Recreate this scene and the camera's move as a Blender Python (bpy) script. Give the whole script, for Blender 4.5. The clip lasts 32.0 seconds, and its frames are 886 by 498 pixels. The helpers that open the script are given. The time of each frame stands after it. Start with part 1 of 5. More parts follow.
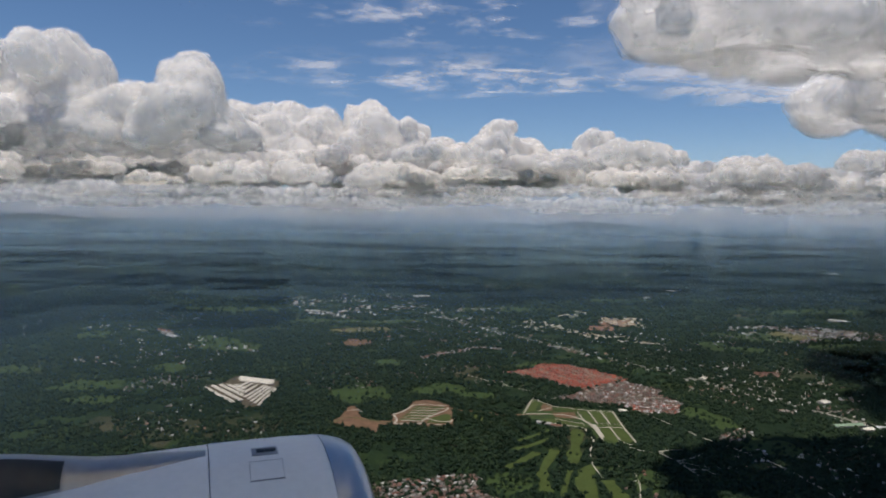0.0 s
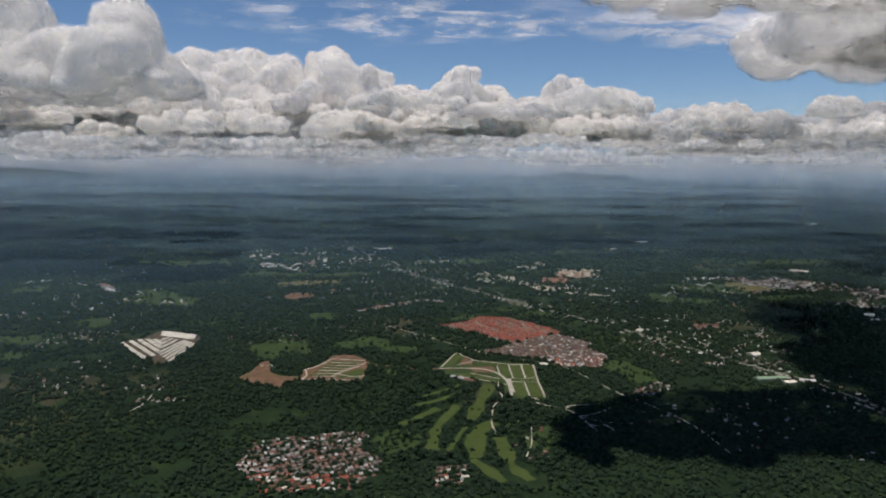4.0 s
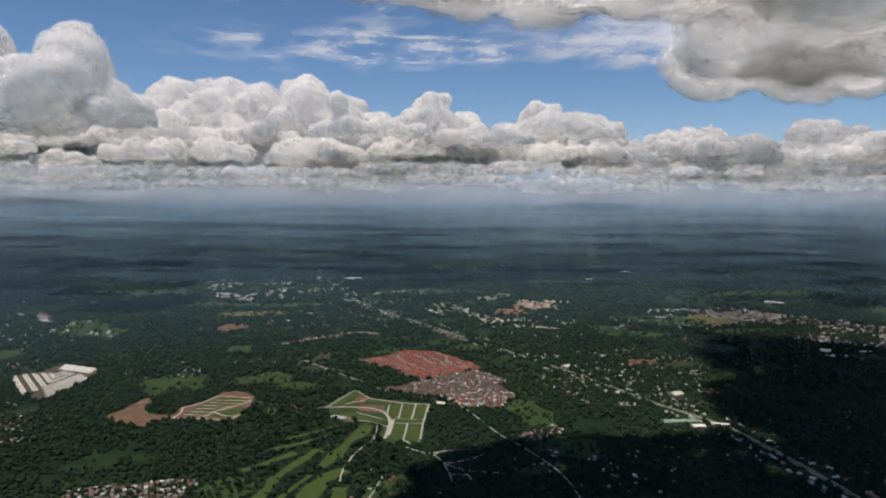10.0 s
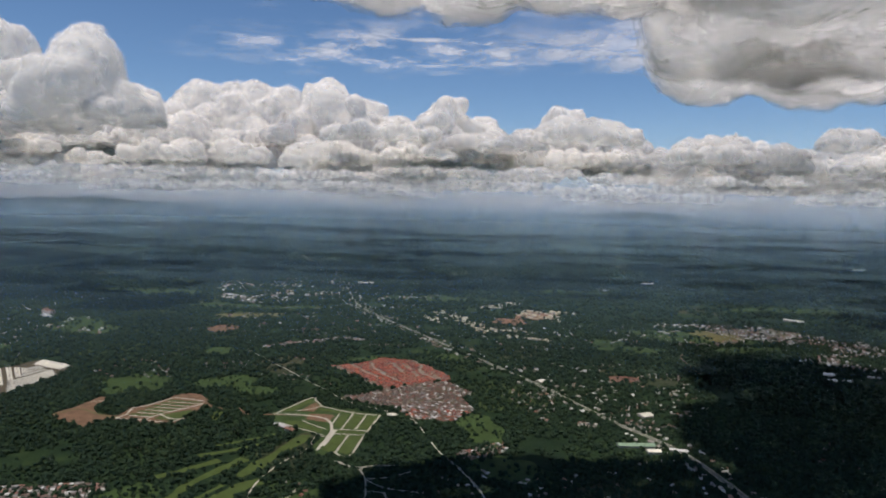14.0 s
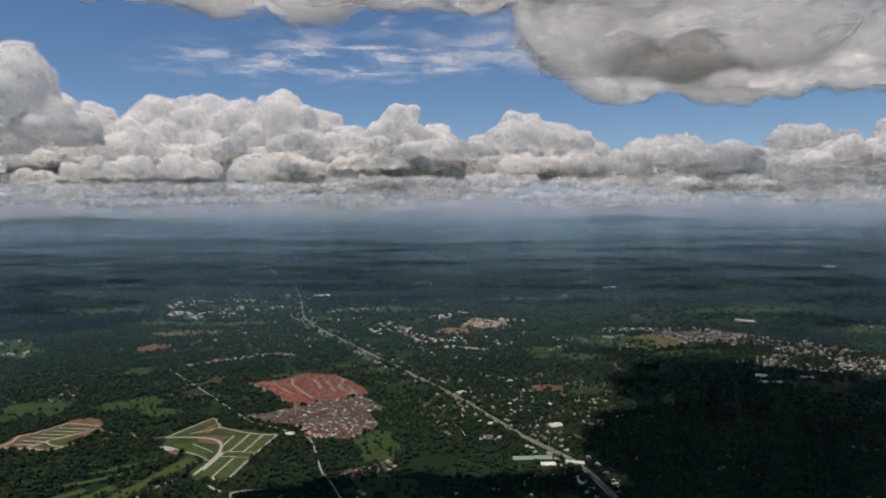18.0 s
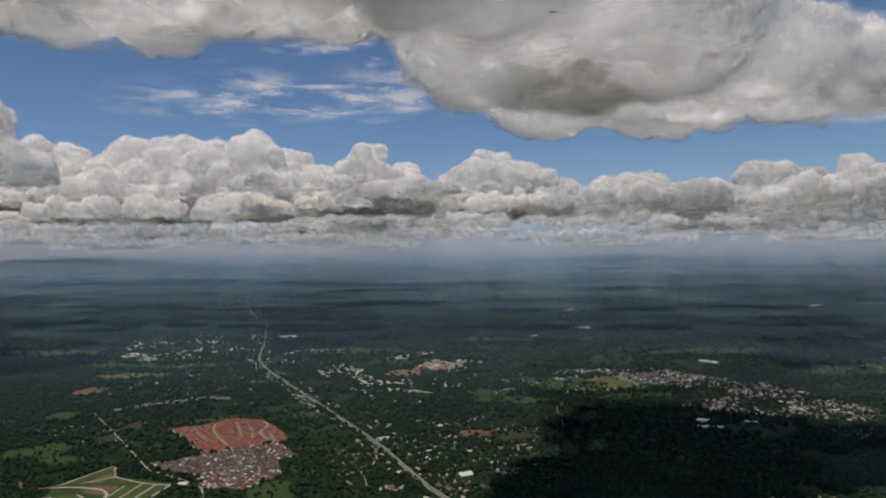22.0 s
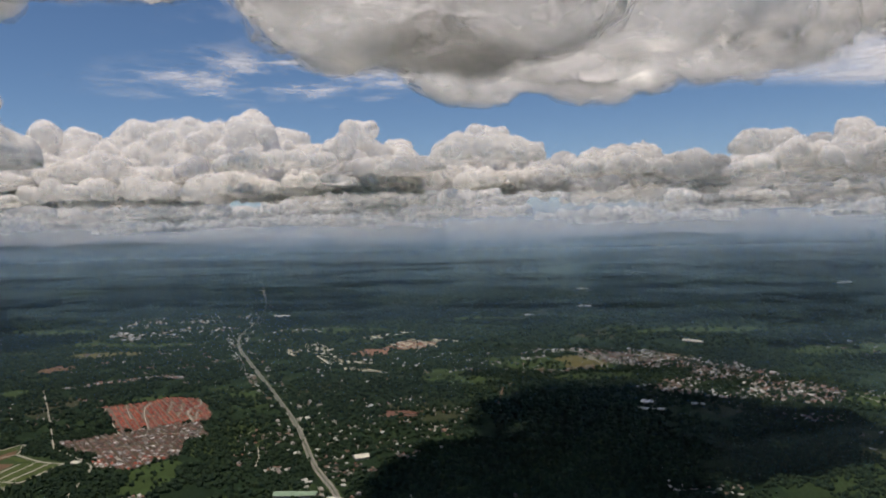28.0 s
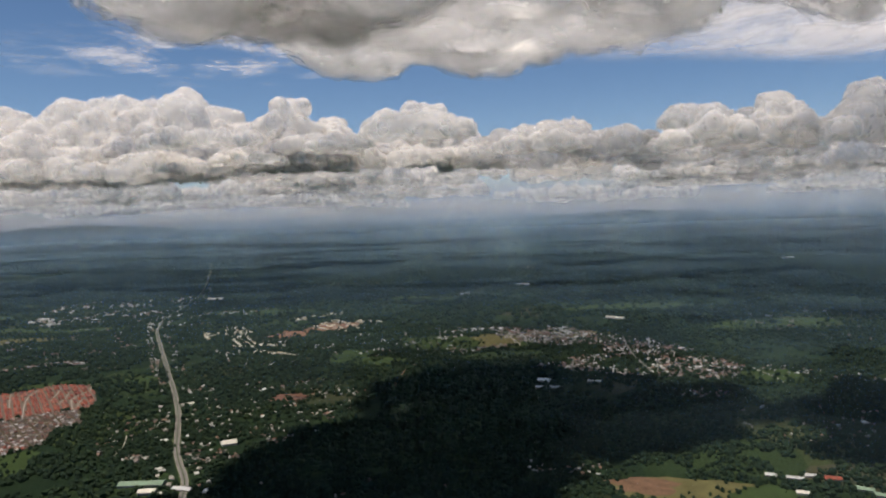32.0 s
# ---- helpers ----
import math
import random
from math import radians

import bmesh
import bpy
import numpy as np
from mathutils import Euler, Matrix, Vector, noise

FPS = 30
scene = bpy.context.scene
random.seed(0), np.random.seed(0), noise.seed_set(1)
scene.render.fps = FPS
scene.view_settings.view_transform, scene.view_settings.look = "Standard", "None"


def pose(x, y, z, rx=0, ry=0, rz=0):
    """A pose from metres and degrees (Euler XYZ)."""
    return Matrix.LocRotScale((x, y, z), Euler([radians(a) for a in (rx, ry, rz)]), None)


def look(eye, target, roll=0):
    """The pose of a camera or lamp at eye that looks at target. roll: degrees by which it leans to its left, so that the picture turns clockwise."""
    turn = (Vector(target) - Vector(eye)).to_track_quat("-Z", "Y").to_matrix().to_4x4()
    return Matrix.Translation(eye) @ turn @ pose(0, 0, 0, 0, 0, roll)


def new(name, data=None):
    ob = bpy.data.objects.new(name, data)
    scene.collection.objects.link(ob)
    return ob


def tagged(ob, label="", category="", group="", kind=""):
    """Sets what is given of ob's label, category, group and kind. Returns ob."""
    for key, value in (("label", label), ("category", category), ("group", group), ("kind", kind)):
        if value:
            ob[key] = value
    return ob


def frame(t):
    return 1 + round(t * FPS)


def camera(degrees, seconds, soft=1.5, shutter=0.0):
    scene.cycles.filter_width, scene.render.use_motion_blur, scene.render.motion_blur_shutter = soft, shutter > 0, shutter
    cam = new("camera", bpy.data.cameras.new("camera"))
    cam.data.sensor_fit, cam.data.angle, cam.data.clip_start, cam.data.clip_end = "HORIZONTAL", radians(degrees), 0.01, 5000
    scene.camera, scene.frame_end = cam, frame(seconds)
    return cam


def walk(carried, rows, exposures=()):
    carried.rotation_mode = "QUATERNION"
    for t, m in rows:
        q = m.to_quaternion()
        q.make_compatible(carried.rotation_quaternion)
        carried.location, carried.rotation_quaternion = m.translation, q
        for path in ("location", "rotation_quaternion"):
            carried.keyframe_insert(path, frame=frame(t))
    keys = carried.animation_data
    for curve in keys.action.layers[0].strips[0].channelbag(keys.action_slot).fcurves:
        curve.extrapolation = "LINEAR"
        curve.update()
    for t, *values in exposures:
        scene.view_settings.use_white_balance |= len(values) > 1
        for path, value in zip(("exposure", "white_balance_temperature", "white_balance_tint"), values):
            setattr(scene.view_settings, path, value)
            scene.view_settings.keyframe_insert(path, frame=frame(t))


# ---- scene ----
EXPO = [(0.0, -0.25, 6920, 13), (3.0, -0.32, 6920, 13), (14.0, -0.15, 6920, 13), (18.0, -0.37, 6970, 13), (23.0, -0.49, 7070, 13), (25.0, -0.22, 7170, 13), (28.0, -0.32, 7270, 14), (32.0, -0.22, 7320, 14)]
cam = camera(64.6, 32.0, soft=2.3)
# The land is laid out at a tenth of its true size, so that its far hills stay within the lens's reach of 5 km.
# seconds, eye x y z, turn to the left, tilt up, lean to the left
ROWS = [
    (0, 0.61, -1.83, 88.47, -0.14, -2.97, 0.59),
    (0.5, 5.10, -0.17, 88.24, -0.18, -2.09, -0.82),
    (1, 9.60, 1.48, 88.00, -0.84, -2.06, -1.81),
    (1.5, 14.11, 3.12, 87.75, -1.42, -1.52, -2.11),
    (2, 18.63, 4.75, 87.49, -1.30, -2.45, -0.80),
    (2.5, 23.17, 6.38, 87.24, -1.31, -3.77, -0.79),
    (3, 27.71, 8.00, 86.99, -0.81, -5.39, -0.49),
    (3.5, 32.27, 9.62, 86.75, -0.31, -7.13, 0.41),
    (5.5, 50.61, 16.05, 85.88, -0.33, -4.57, -0.58),
    (6, 55.22, 17.65, 85.69, -0.10, -4.18, -0.77),
    (6.5, 59.83, 19.26, 85.52, 0.11, -3.67, -0.97),
    (7, 64.46, 20.86, 85.37, 0.43, -3.22, -0.36),
    (7.5, 69.08, 22.46, 85.23, 0.37, -3.79, -0.02),
    (8, 73.72, 24.06, 85.11, 0.64, -4.57, 0.79),
    (8.5, 78.35, 25.67, 85.00, 0.67, -4.61, 0.30),
    (9, 83.00, 27.27, 84.90, 0.79, -4.85, 0.72),
    (9.5, 87.64, 28.88, 84.82, 1.80, -5.03, 0.89),
    (10, 92.29, 30.49, 84.76, 1.76, -4.42, 0.10),
    (10.5, 96.95, 32.11, 84.70, 1.67, -3.89, 0.91),
    (11, 101.60, 33.72, 84.65, 1.46, -4.22, 1.10),
    (11.5, 106.26, 35.34, 84.62, 1.66, -4.71, 0.89),
    (12, 110.91, 36.96, 84.59, 1.64, -4.68, 0.80),
    (12.5, 115.57, 38.59, 84.56, 1.85, -4.78, 1.58),
    (13, 120.23, 40.22, 84.54, 4.09, -3.94, 1.07),
    (13.5, 124.88, 41.86, 84.52, 5.42, -4.72, 2.66),
    (14, 129.54, 43.50, 84.50, 6.03, -3.96, 1.26),
    (14.5, 134.19, 45.15, 84.48, 6.34, -3.31, 1.06),
    (16.5, 152.76, 51.78, 84.35, 5.65, -3.00, 1.30),
    (17, 157.39, 53.45, 84.29, 5.60, -4.00, 1.37),
    (17.5, 162.02, 55.13, 84.22, 5.77, -4.53, 0.90),
    (18, 166.63, 56.81, 84.14, 5.66, -3.22, -0.56),
    (18.5, 171.25, 58.49, 84.04, 5.69, -1.75, -0.57),
    (19, 175.85, 60.18, 83.93, 5.98, -1.68, 0.26),
    (19.5, 180.44, 61.88, 83.79, 6.70, -1.25, 0.70),
    (20, 185.03, 63.58, 83.64, 6.99, -1.01, 0.36),
    (20.5, 189.61, 65.29, 83.47, 7.08, -1.05, 0.55),
    (21, 194.17, 67.00, 83.28, 6.82, -0.48, -0.16),
    (21.5, 198.73, 68.71, 83.07, 6.30, 0.06, -0.97),
    (22, 203.27, 70.43, 82.84, 6.19, 0.05, -0.77),
    (22.5, 207.80, 72.16, 82.58, 5.80, -0.20, -0.86),
    (23, 212.32, 73.88, 82.31, 5.49, -0.10, -0.17),
    (23.5, 216.83, 75.61, 82.02, 5.60, -0.71, 0.24),
    (24, 221.32, 77.34, 81.71, 6.24, -1.92, 1.61),
    (24.5, 225.80, 79.08, 81.38, 6.94, -3.47, 1.89),
    (25, 230.26, 80.82, 81.03, 9.14, -4.06, 1.37),
    (25.5, 234.71, 82.56, 80.67, 11.33, -3.37, -0.42),
    (27.5, 252.32, 89.52, 79.16, 10.03, -1.22, -1.26),
    (28, 256.68, 91.26, 78.78, 10.39, -1.43, -1.47),
    (28.5, 261.02, 93.00, 78.41, 10.65, -1.71, -1.25),
    (29, 265.34, 94.74, 78.04, 10.01, -1.41, -1.75),
    (29.5, 269.63, 96.47, 77.70, 10.14, -1.51, -1.65),
    (30, 273.91, 98.21, 77.38, 9.78, -1.63, -2.55),
    (30.5, 278.16, 99.94, 77.09, 9.24, -2.18, -2.36),
    (31, 282.40, 101.66, 76.83, 9.63, -3.62, -2.14),
    (31.5, 286.60, 103.38, 76.62, 9.16, -3.41, -2.65),
    (32, 290.79, 105.09, 76.47, 8.35, -3.11, -2.04),
]


def heading(turn, tilt):
    a, b = radians(turn), radians(tilt)
    return Vector((-math.sin(a) * math.cos(b), math.cos(a) * math.cos(b), math.sin(b)))


walk(cam, [(t, look((x, y, z), Vector((x, y, z)) + heading(turn, tilt), lean)) for t, x, y, z, turn, tilt, lean in ROWS],
     exposures=EXPO)

# ---- light ----
SUN_UP, SUN_AZ = 77.0, 225.0
world = bpy.data.worlds.new("sky")
scene.world = world
scene.cycles.transparent_max_bounces = 40
world.use_nodes = True
wn = world.node_tree.nodes
wl = world.node_tree.links
sky = wn.new("ShaderNodeTexSky")
sky.sky_type = "NISHITA"
sky.sun_disc = False
sky.sun_elevation, sky.sun_rotation = radians(SUN_UP), radians(SUN_AZ)
sky.altitude, sky.air_density, sky.dust_density, sky.ozone_density = 2500, 1.0, 0.1, 4.0
wn["Background"].inputs["Strength"].default_value = 0.115
deep = wn.new("ShaderNodeHueSaturation")
deep.inputs["Saturation"].default_value = 1.12
wl.new(sky.outputs["Color"], deep.inputs["Color"])
wl.new(deep.outputs["Color"], wn["Background"].inputs["Color"])
sun = new("sun", bpy.data.lights.new("sun", "SUN"))
sun.data.energy, sun.data.angle, sun.data.color = 4.4, radians(0.6), (1.0, 0.95, 0.88)
sun_way = Vector((math.sin(radians(SUN_AZ)) * math.cos(radians(SUN_UP)), math.cos(radians(SUN_AZ)) * math.cos(radians(SUN_UP)), math.sin(radians(SUN_UP))))
sun.matrix_world = look(sun_way * 900, (0, 0, 0))

# ---- materials ----


def shader(name):
    m = bpy.data.materials.new(name)
    m.use_nodes = True
    m.node_tree.nodes.clear()
    return m, m.node_tree.nodes, m.node_tree.links


def plain(name, base, rough=0.8, metal=0.0, vary=0.25, scale=0.6, bump=0.0, fine=6.0, per_object=0.0):
    """A surface with blotches and fine grain in its colour; scale in turns per metre."""
    m, n, l = shader(name)
    geo = n.new("ShaderNodeNewGeometry")
    out, bs = n.new("ShaderNodeOutputMaterial"), n.new("ShaderNodeBsdfPrincipled")
    big, small = n.new("ShaderNodeTexNoise"), n.new("ShaderNodeTexNoise")
    big.inputs["Scale"].default_value, small.inputs["Scale"].default_value = scale, fine
    add = n.new("ShaderNodeMath")
    add.operation = "ADD"
    rng = n.new("ShaderNodeMapRange")
    rng.inputs["From Min"].default_value, rng.inputs["From Max"].default_value = 0.6, 1.4
    rng.inputs["To Min"].default_value, rng.inputs["To Max"].default_value = 1 - vary, 1 + vary
    hsv = n.new("ShaderNodeHueSaturation")
    hsv.inputs["Color"].default_value = (*base, 1)
    for t in (big, small):
        l.new(geo.outputs["Position"], t.inputs["Vector"])
    l.new(big.outputs["Fac"], add.inputs[0])
    l.new(small.outputs["Fac"], add.inputs[1])
    l.new(add.outputs[0], rng.inputs["Value"])
    value = rng.outputs[0]
    if per_object:
        info, r2, mul = n.new("ShaderNodeObjectInfo"), n.new("ShaderNodeMapRange"), n.new("ShaderNodeMath")
        r2.inputs["To Min"].default_value, r2.inputs["To Max"].default_value = 1 - per_object, 1 + per_object
        mul.operation = "MULTIPLY"
        l.new(info.outputs["Random"], r2.inputs["Value"])
        l.new(r2.outputs[0], mul.inputs[0])
        l.new(value, mul.inputs[1])
        value = mul.outputs[0]
    l.new(value, hsv.inputs["Value"])
    l.new(hsv.outputs[0], bs.inputs["Base Color"])
    bs.inputs["Roughness"].default_value, bs.inputs["Metallic"].default_value = rough, metal
    bs.inputs["Specular IOR Level"].default_value = 0.12 if rough > 0.7 else 0.4
    if bump:
        b = n.new("ShaderNodeBump")
        b.inputs["Strength"].default_value, b.inputs["Distance"].default_value = bump, 0.2
        l.new(small.outputs["Fac"], b.inputs["Height"])
        l.new(b.outputs[0], bs.inputs["Normal"])
    l.new(bs.outputs[0], out.inputs["Surface"])
    return m


def palette(name, colours, rough=0.6, vary=0.2):
    """Each loose piece of the mesh takes one of the colours."""
    m, n, l = shader(name)
    geo, ramp = n.new("ShaderNodeNewGeometry"), n.new("ShaderNodeValToRGB")
    out, bs, noi = n.new("ShaderNodeOutputMaterial"), n.new("ShaderNodeBsdfPrincipled"), n.new("ShaderNodeTexNoise")
    rng, hsv = n.new("ShaderNodeMapRange"), n.new("ShaderNodeHueSaturation")
    ramp.color_ramp.interpolation = "CONSTANT"
    el = ramp.color_ramp.elements
    while len(el) < len(colours):
        el.new(0.5)
    for i, c in enumerate(colours):
        el[i].position, el[i].color = i / len(colours), (*c, 1)
    noi.inputs["Scale"].default_value = 1.5
    rng.inputs["From Min"].default_value, rng.inputs["From Max"].default_value = 0.3, 0.7
    rng.inputs["To Min"].default_value, rng.inputs["To Max"].default_value = 1 - vary, 1 + vary
    l.new(geo.outputs["Position"], noi.inputs["Vector"])
    l.new(noi.outputs["Fac"], rng.inputs["Value"])
    l.new(geo.outputs["Random Per Island"], ramp.inputs["Fac"])
    l.new(ramp.outputs["Color"], hsv.inputs["Color"])
    l.new(rng.outputs[0], hsv.inputs["Value"])
    l.new(hsv.outputs[0], bs.inputs["Base Color"])
    bs.inputs["Roughness"].default_value = rough
    bs.inputs["Specular IOR Level"].default_value = 0.25
    l.new(bs.outputs[0], out.inputs["Surface"])
    return m


def land_material():
    """Forest floor, scrub, plantation and bare fields, mixed at three scales."""
    m, n, l = shader("countryside")
    geo, out, bs = n.new("ShaderNodeNewGeometry"), n.new("ShaderNodeOutputMaterial"), n.new("ShaderNodeBsdfPrincipled")

    def noise_at(scale, detail=6.0, rough=0.6):
        t = n.new("ShaderNodeTexNoise")
        t.inputs["Scale"].default_value, t.inputs["Detail"].default_value, t.inputs["Roughness"].default_value = scale, detail, rough
        l.new(geo.outputs["Position"], t.inputs["Vector"])
        return t

    def ramp(fac, stops):
        r = n.new("ShaderNodeValToRGB")
        el = r.color_ramp.elements
        while len(el) < len(stops):
            el.new(0.5)
        for e, (p, c) in zip(el, stops):
            e.position, e.color = p, (*c, 1)
        l.new(fac, r.inputs["Fac"])
        return r.outputs["Color"]

    def mix(kind, fac, a, b):
        x = n.new("ShaderNodeMix")
        x.data_type, x.blend_type = "RGBA", kind
        if isinstance(fac, float):
            x.inputs[0].default_value = fac
        else:
            l.new(fac, x.inputs[0])
        l.new(a, x.inputs[6])
        l.new(b, x.inputs[7])
        return x.outputs[2]

    wide = noise_at(0.010, 5)
    mid = noise_at(0.055, 6)
    fine = noise_at(0.9, 5, 0.7)
    woods = ramp(mid.outputs["Fac"], [(0.30, (0.012, 0.028, 0.014)), (0.50, (0.018, 0.040, 0.018)), (0.62, (0.030, 0.058, 0.022)), (0.74, (0.060, 0.092, 0.032))])
    cells = n.new("ShaderNodeTexVoronoi")
    cells.inputs["Scale"].default_value, cells.inputs["Randomness"].default_value = 0.028, 1.0
    warp = n.new("ShaderNodeVectorMath")
    warp.operation = "MULTIPLY_ADD"
    w2 = noise_at(0.03, 3)
    warp.inputs[1].default_value = (22, 22, 0)
    l.new(w2.outputs["Color"], warp.inputs[0])
    l.new(geo.outputs["Position"], warp.inputs[2])
    l.new(warp.outputs[0], cells.inputs["Vector"])
    sep = n.new("ShaderNodeSeparateColor")
    l.new(cells.outputs["Color"], sep.inputs[0])
    fields = ramp(sep.outputs[0], [(0.0, (0.012, 0.028, 0.014)), (0.45, (0.018, 0.040, 0.018)), (0.72, (0.032, 0.062, 0.024)), (0.86, (0.058, 0.092, 0.032)), (0.96, (0.085, 0.085, 0.05))])
    pick = n.new("ShaderNodeMapRange")
    pick.inputs["From Min"].default_value, pick.inputs["From Max"].default_value = 0.45, 0.6
    l.new(wide.outputs["Fac"], pick.inputs["Value"])
    base = mix("MIX", pick.outputs[0], woods, fields)
    speck = ramp(fine.outputs["Fac"], [(0.3, (0.35, 0.35, 0.37)), (0.7, (0.95, 0.92, 0.9))])
    col = mix("MULTIPLY", 1.0, base, speck)
    l.new(col, bs.inputs["Base Color"])
    bs.inputs["Roughness"].default_value = 0.95
    bs.inputs["Specular IOR Level"].default_value = 0.1
    b = n.new("ShaderNodeBump")
    b.inputs["Strength"].default_value, b.inputs["Distance"].default_value = 0.6, 0.6
    l.new(fine.outputs["Fac"], b.inputs["Height"])
    l.new(b.outputs[0], bs.inputs["Normal"])
    l.new(bs.outputs[0], out.inputs["Surface"])
    return m


def leaf_material(name, stops):
    m, n, l = shader(name)
    geo, out, bs = n.new("ShaderNodeNewGeometry"), n.new("ShaderNodeOutputMaterial"), n.new("ShaderNodeBsdfPrincipled")
    noi, ramp, mixr = n.new("ShaderNodeTexNoise"), n.new("ShaderNodeValToRGB"), n.new("ShaderNodeMix")
    noi.inputs["Scale"].default_value, noi.inputs["Detail"].default_value = 0.03, 4
    l.new(geo.outputs["Position"], noi.inputs["Vector"])
    mixr.data_type = "FLOAT"
    mixr.inputs[0].default_value = 0.55
    l.new(noi.outputs["Fac"], mixr.inputs[2])
    l.new(geo.outputs["Random Per Island"], mixr.inputs[3])
    el = ramp.color_ramp.elements
    while len(el) < len(stops):
        el.new(0.5)
    for e, (p, c) in zip(el, stops):
        e.position, e.color = p, (*c, 1)
    l.new(mixr.outputs[0], ramp.inputs["Fac"])
    l.new(ramp.outputs[0], bs.inputs["Base Color"])
    bs.inputs["Roughness"].default_value = 0.85
    bs.inputs["Specular IOR Level"].default_value = 0.15
    l.new(bs.outputs[0], out.inputs["Surface"])
    return m


def cloud_material(name, bump=0.5, scale=0.12, through_light=0.45, torn=None, white=(0.88, 0.87, 0.857)):
    """White vapour; torn = (low, high, dense) lets the sky through where its noise is low."""
    m, n, l = shader(name)
    geo, out = n.new("ShaderNodeNewGeometry"), n.new("ShaderNodeOutputMaterial")
    noi, cell, mix, b = n.new("ShaderNodeTexNoise"), n.new("ShaderNodeTexVoronoi"), n.new("ShaderNodeMath"), n.new("ShaderNodeBump")
    d, tr, mx = n.new("ShaderNodeBsdfDiffuse"), n.new("ShaderNodeBsdfTranslucent"), n.new("ShaderNodeMixShader")
    noi.inputs["Scale"].default_value, noi.inputs["Detail"].default_value, noi.inputs["Roughness"].default_value = scale, 6, 0.6
    cell.feature = "SMOOTH_F1"
    cell.inputs["Scale"].default_value, cell.inputs["Smoothness"].default_value, cell.inputs["Detail"].default_value, cell.inputs["Roughness"].default_value = scale * 2.2, 0.4, 2, 0.55
    mix.operation = "MULTIPLY_ADD"
    mix.inputs[1].default_value = -0.8
    b.inputs["Strength"].default_value, b.inputs["Distance"].default_value = bump, 5.0
    l.new(geo.outputs["Position"], noi.inputs["Vector"])
    l.new(geo.outputs["Position"], cell.inputs["Vector"])
    l.new(cell.outputs["Distance"], mix.inputs[0])
    l.new(noi.outputs["Fac"], mix.inputs[2])
    l.new(mix.outputs[0], b.inputs["Height"])
    for s in (d, tr):
        s.inputs["Color"].default_value = (*white, 1)
        l.new(b.outputs[0], s.inputs["Normal"])
    mx.inputs[0].default_value = through_light
    l.new(d.outputs[0], mx.inputs[1])
    l.new(tr.outputs[0], mx.inputs[2])
    if not torn:
        l.new(mx.outputs[0], out.inputs["Surface"])
        return m
    hole, rng, tp, al = n.new("ShaderNodeTexNoise"), n.new("ShaderNodeMapRange"), n.new("ShaderNodeBsdfTransparent"), n.new("ShaderNodeMixShader")
    hole.inputs["Scale"].default_value, hole.inputs["Detail"].default_value, hole.inputs["Roughness"].default_value = scale * 0.8, 7, 0.6
    l.new(geo.outputs["Position"], hole.inputs["Vector"])
    rng.interpolation_type = "SMOOTHSTEP"
    rng.inputs["From Min"].default_value, rng.inputs["From Max"].default_value, rng.inputs["To Max"].default_value = torn
    l.new(hole.outputs["Fac"], rng.inputs["Value"])
    l.new(rng.outputs[0], al.inputs[0])
    l.new(tp.outputs[0], al.inputs[1])
    l.new(mx.outputs[0], al.inputs[2])
    l.new(al.outputs[0], out.inputs["Surface"])
    return m


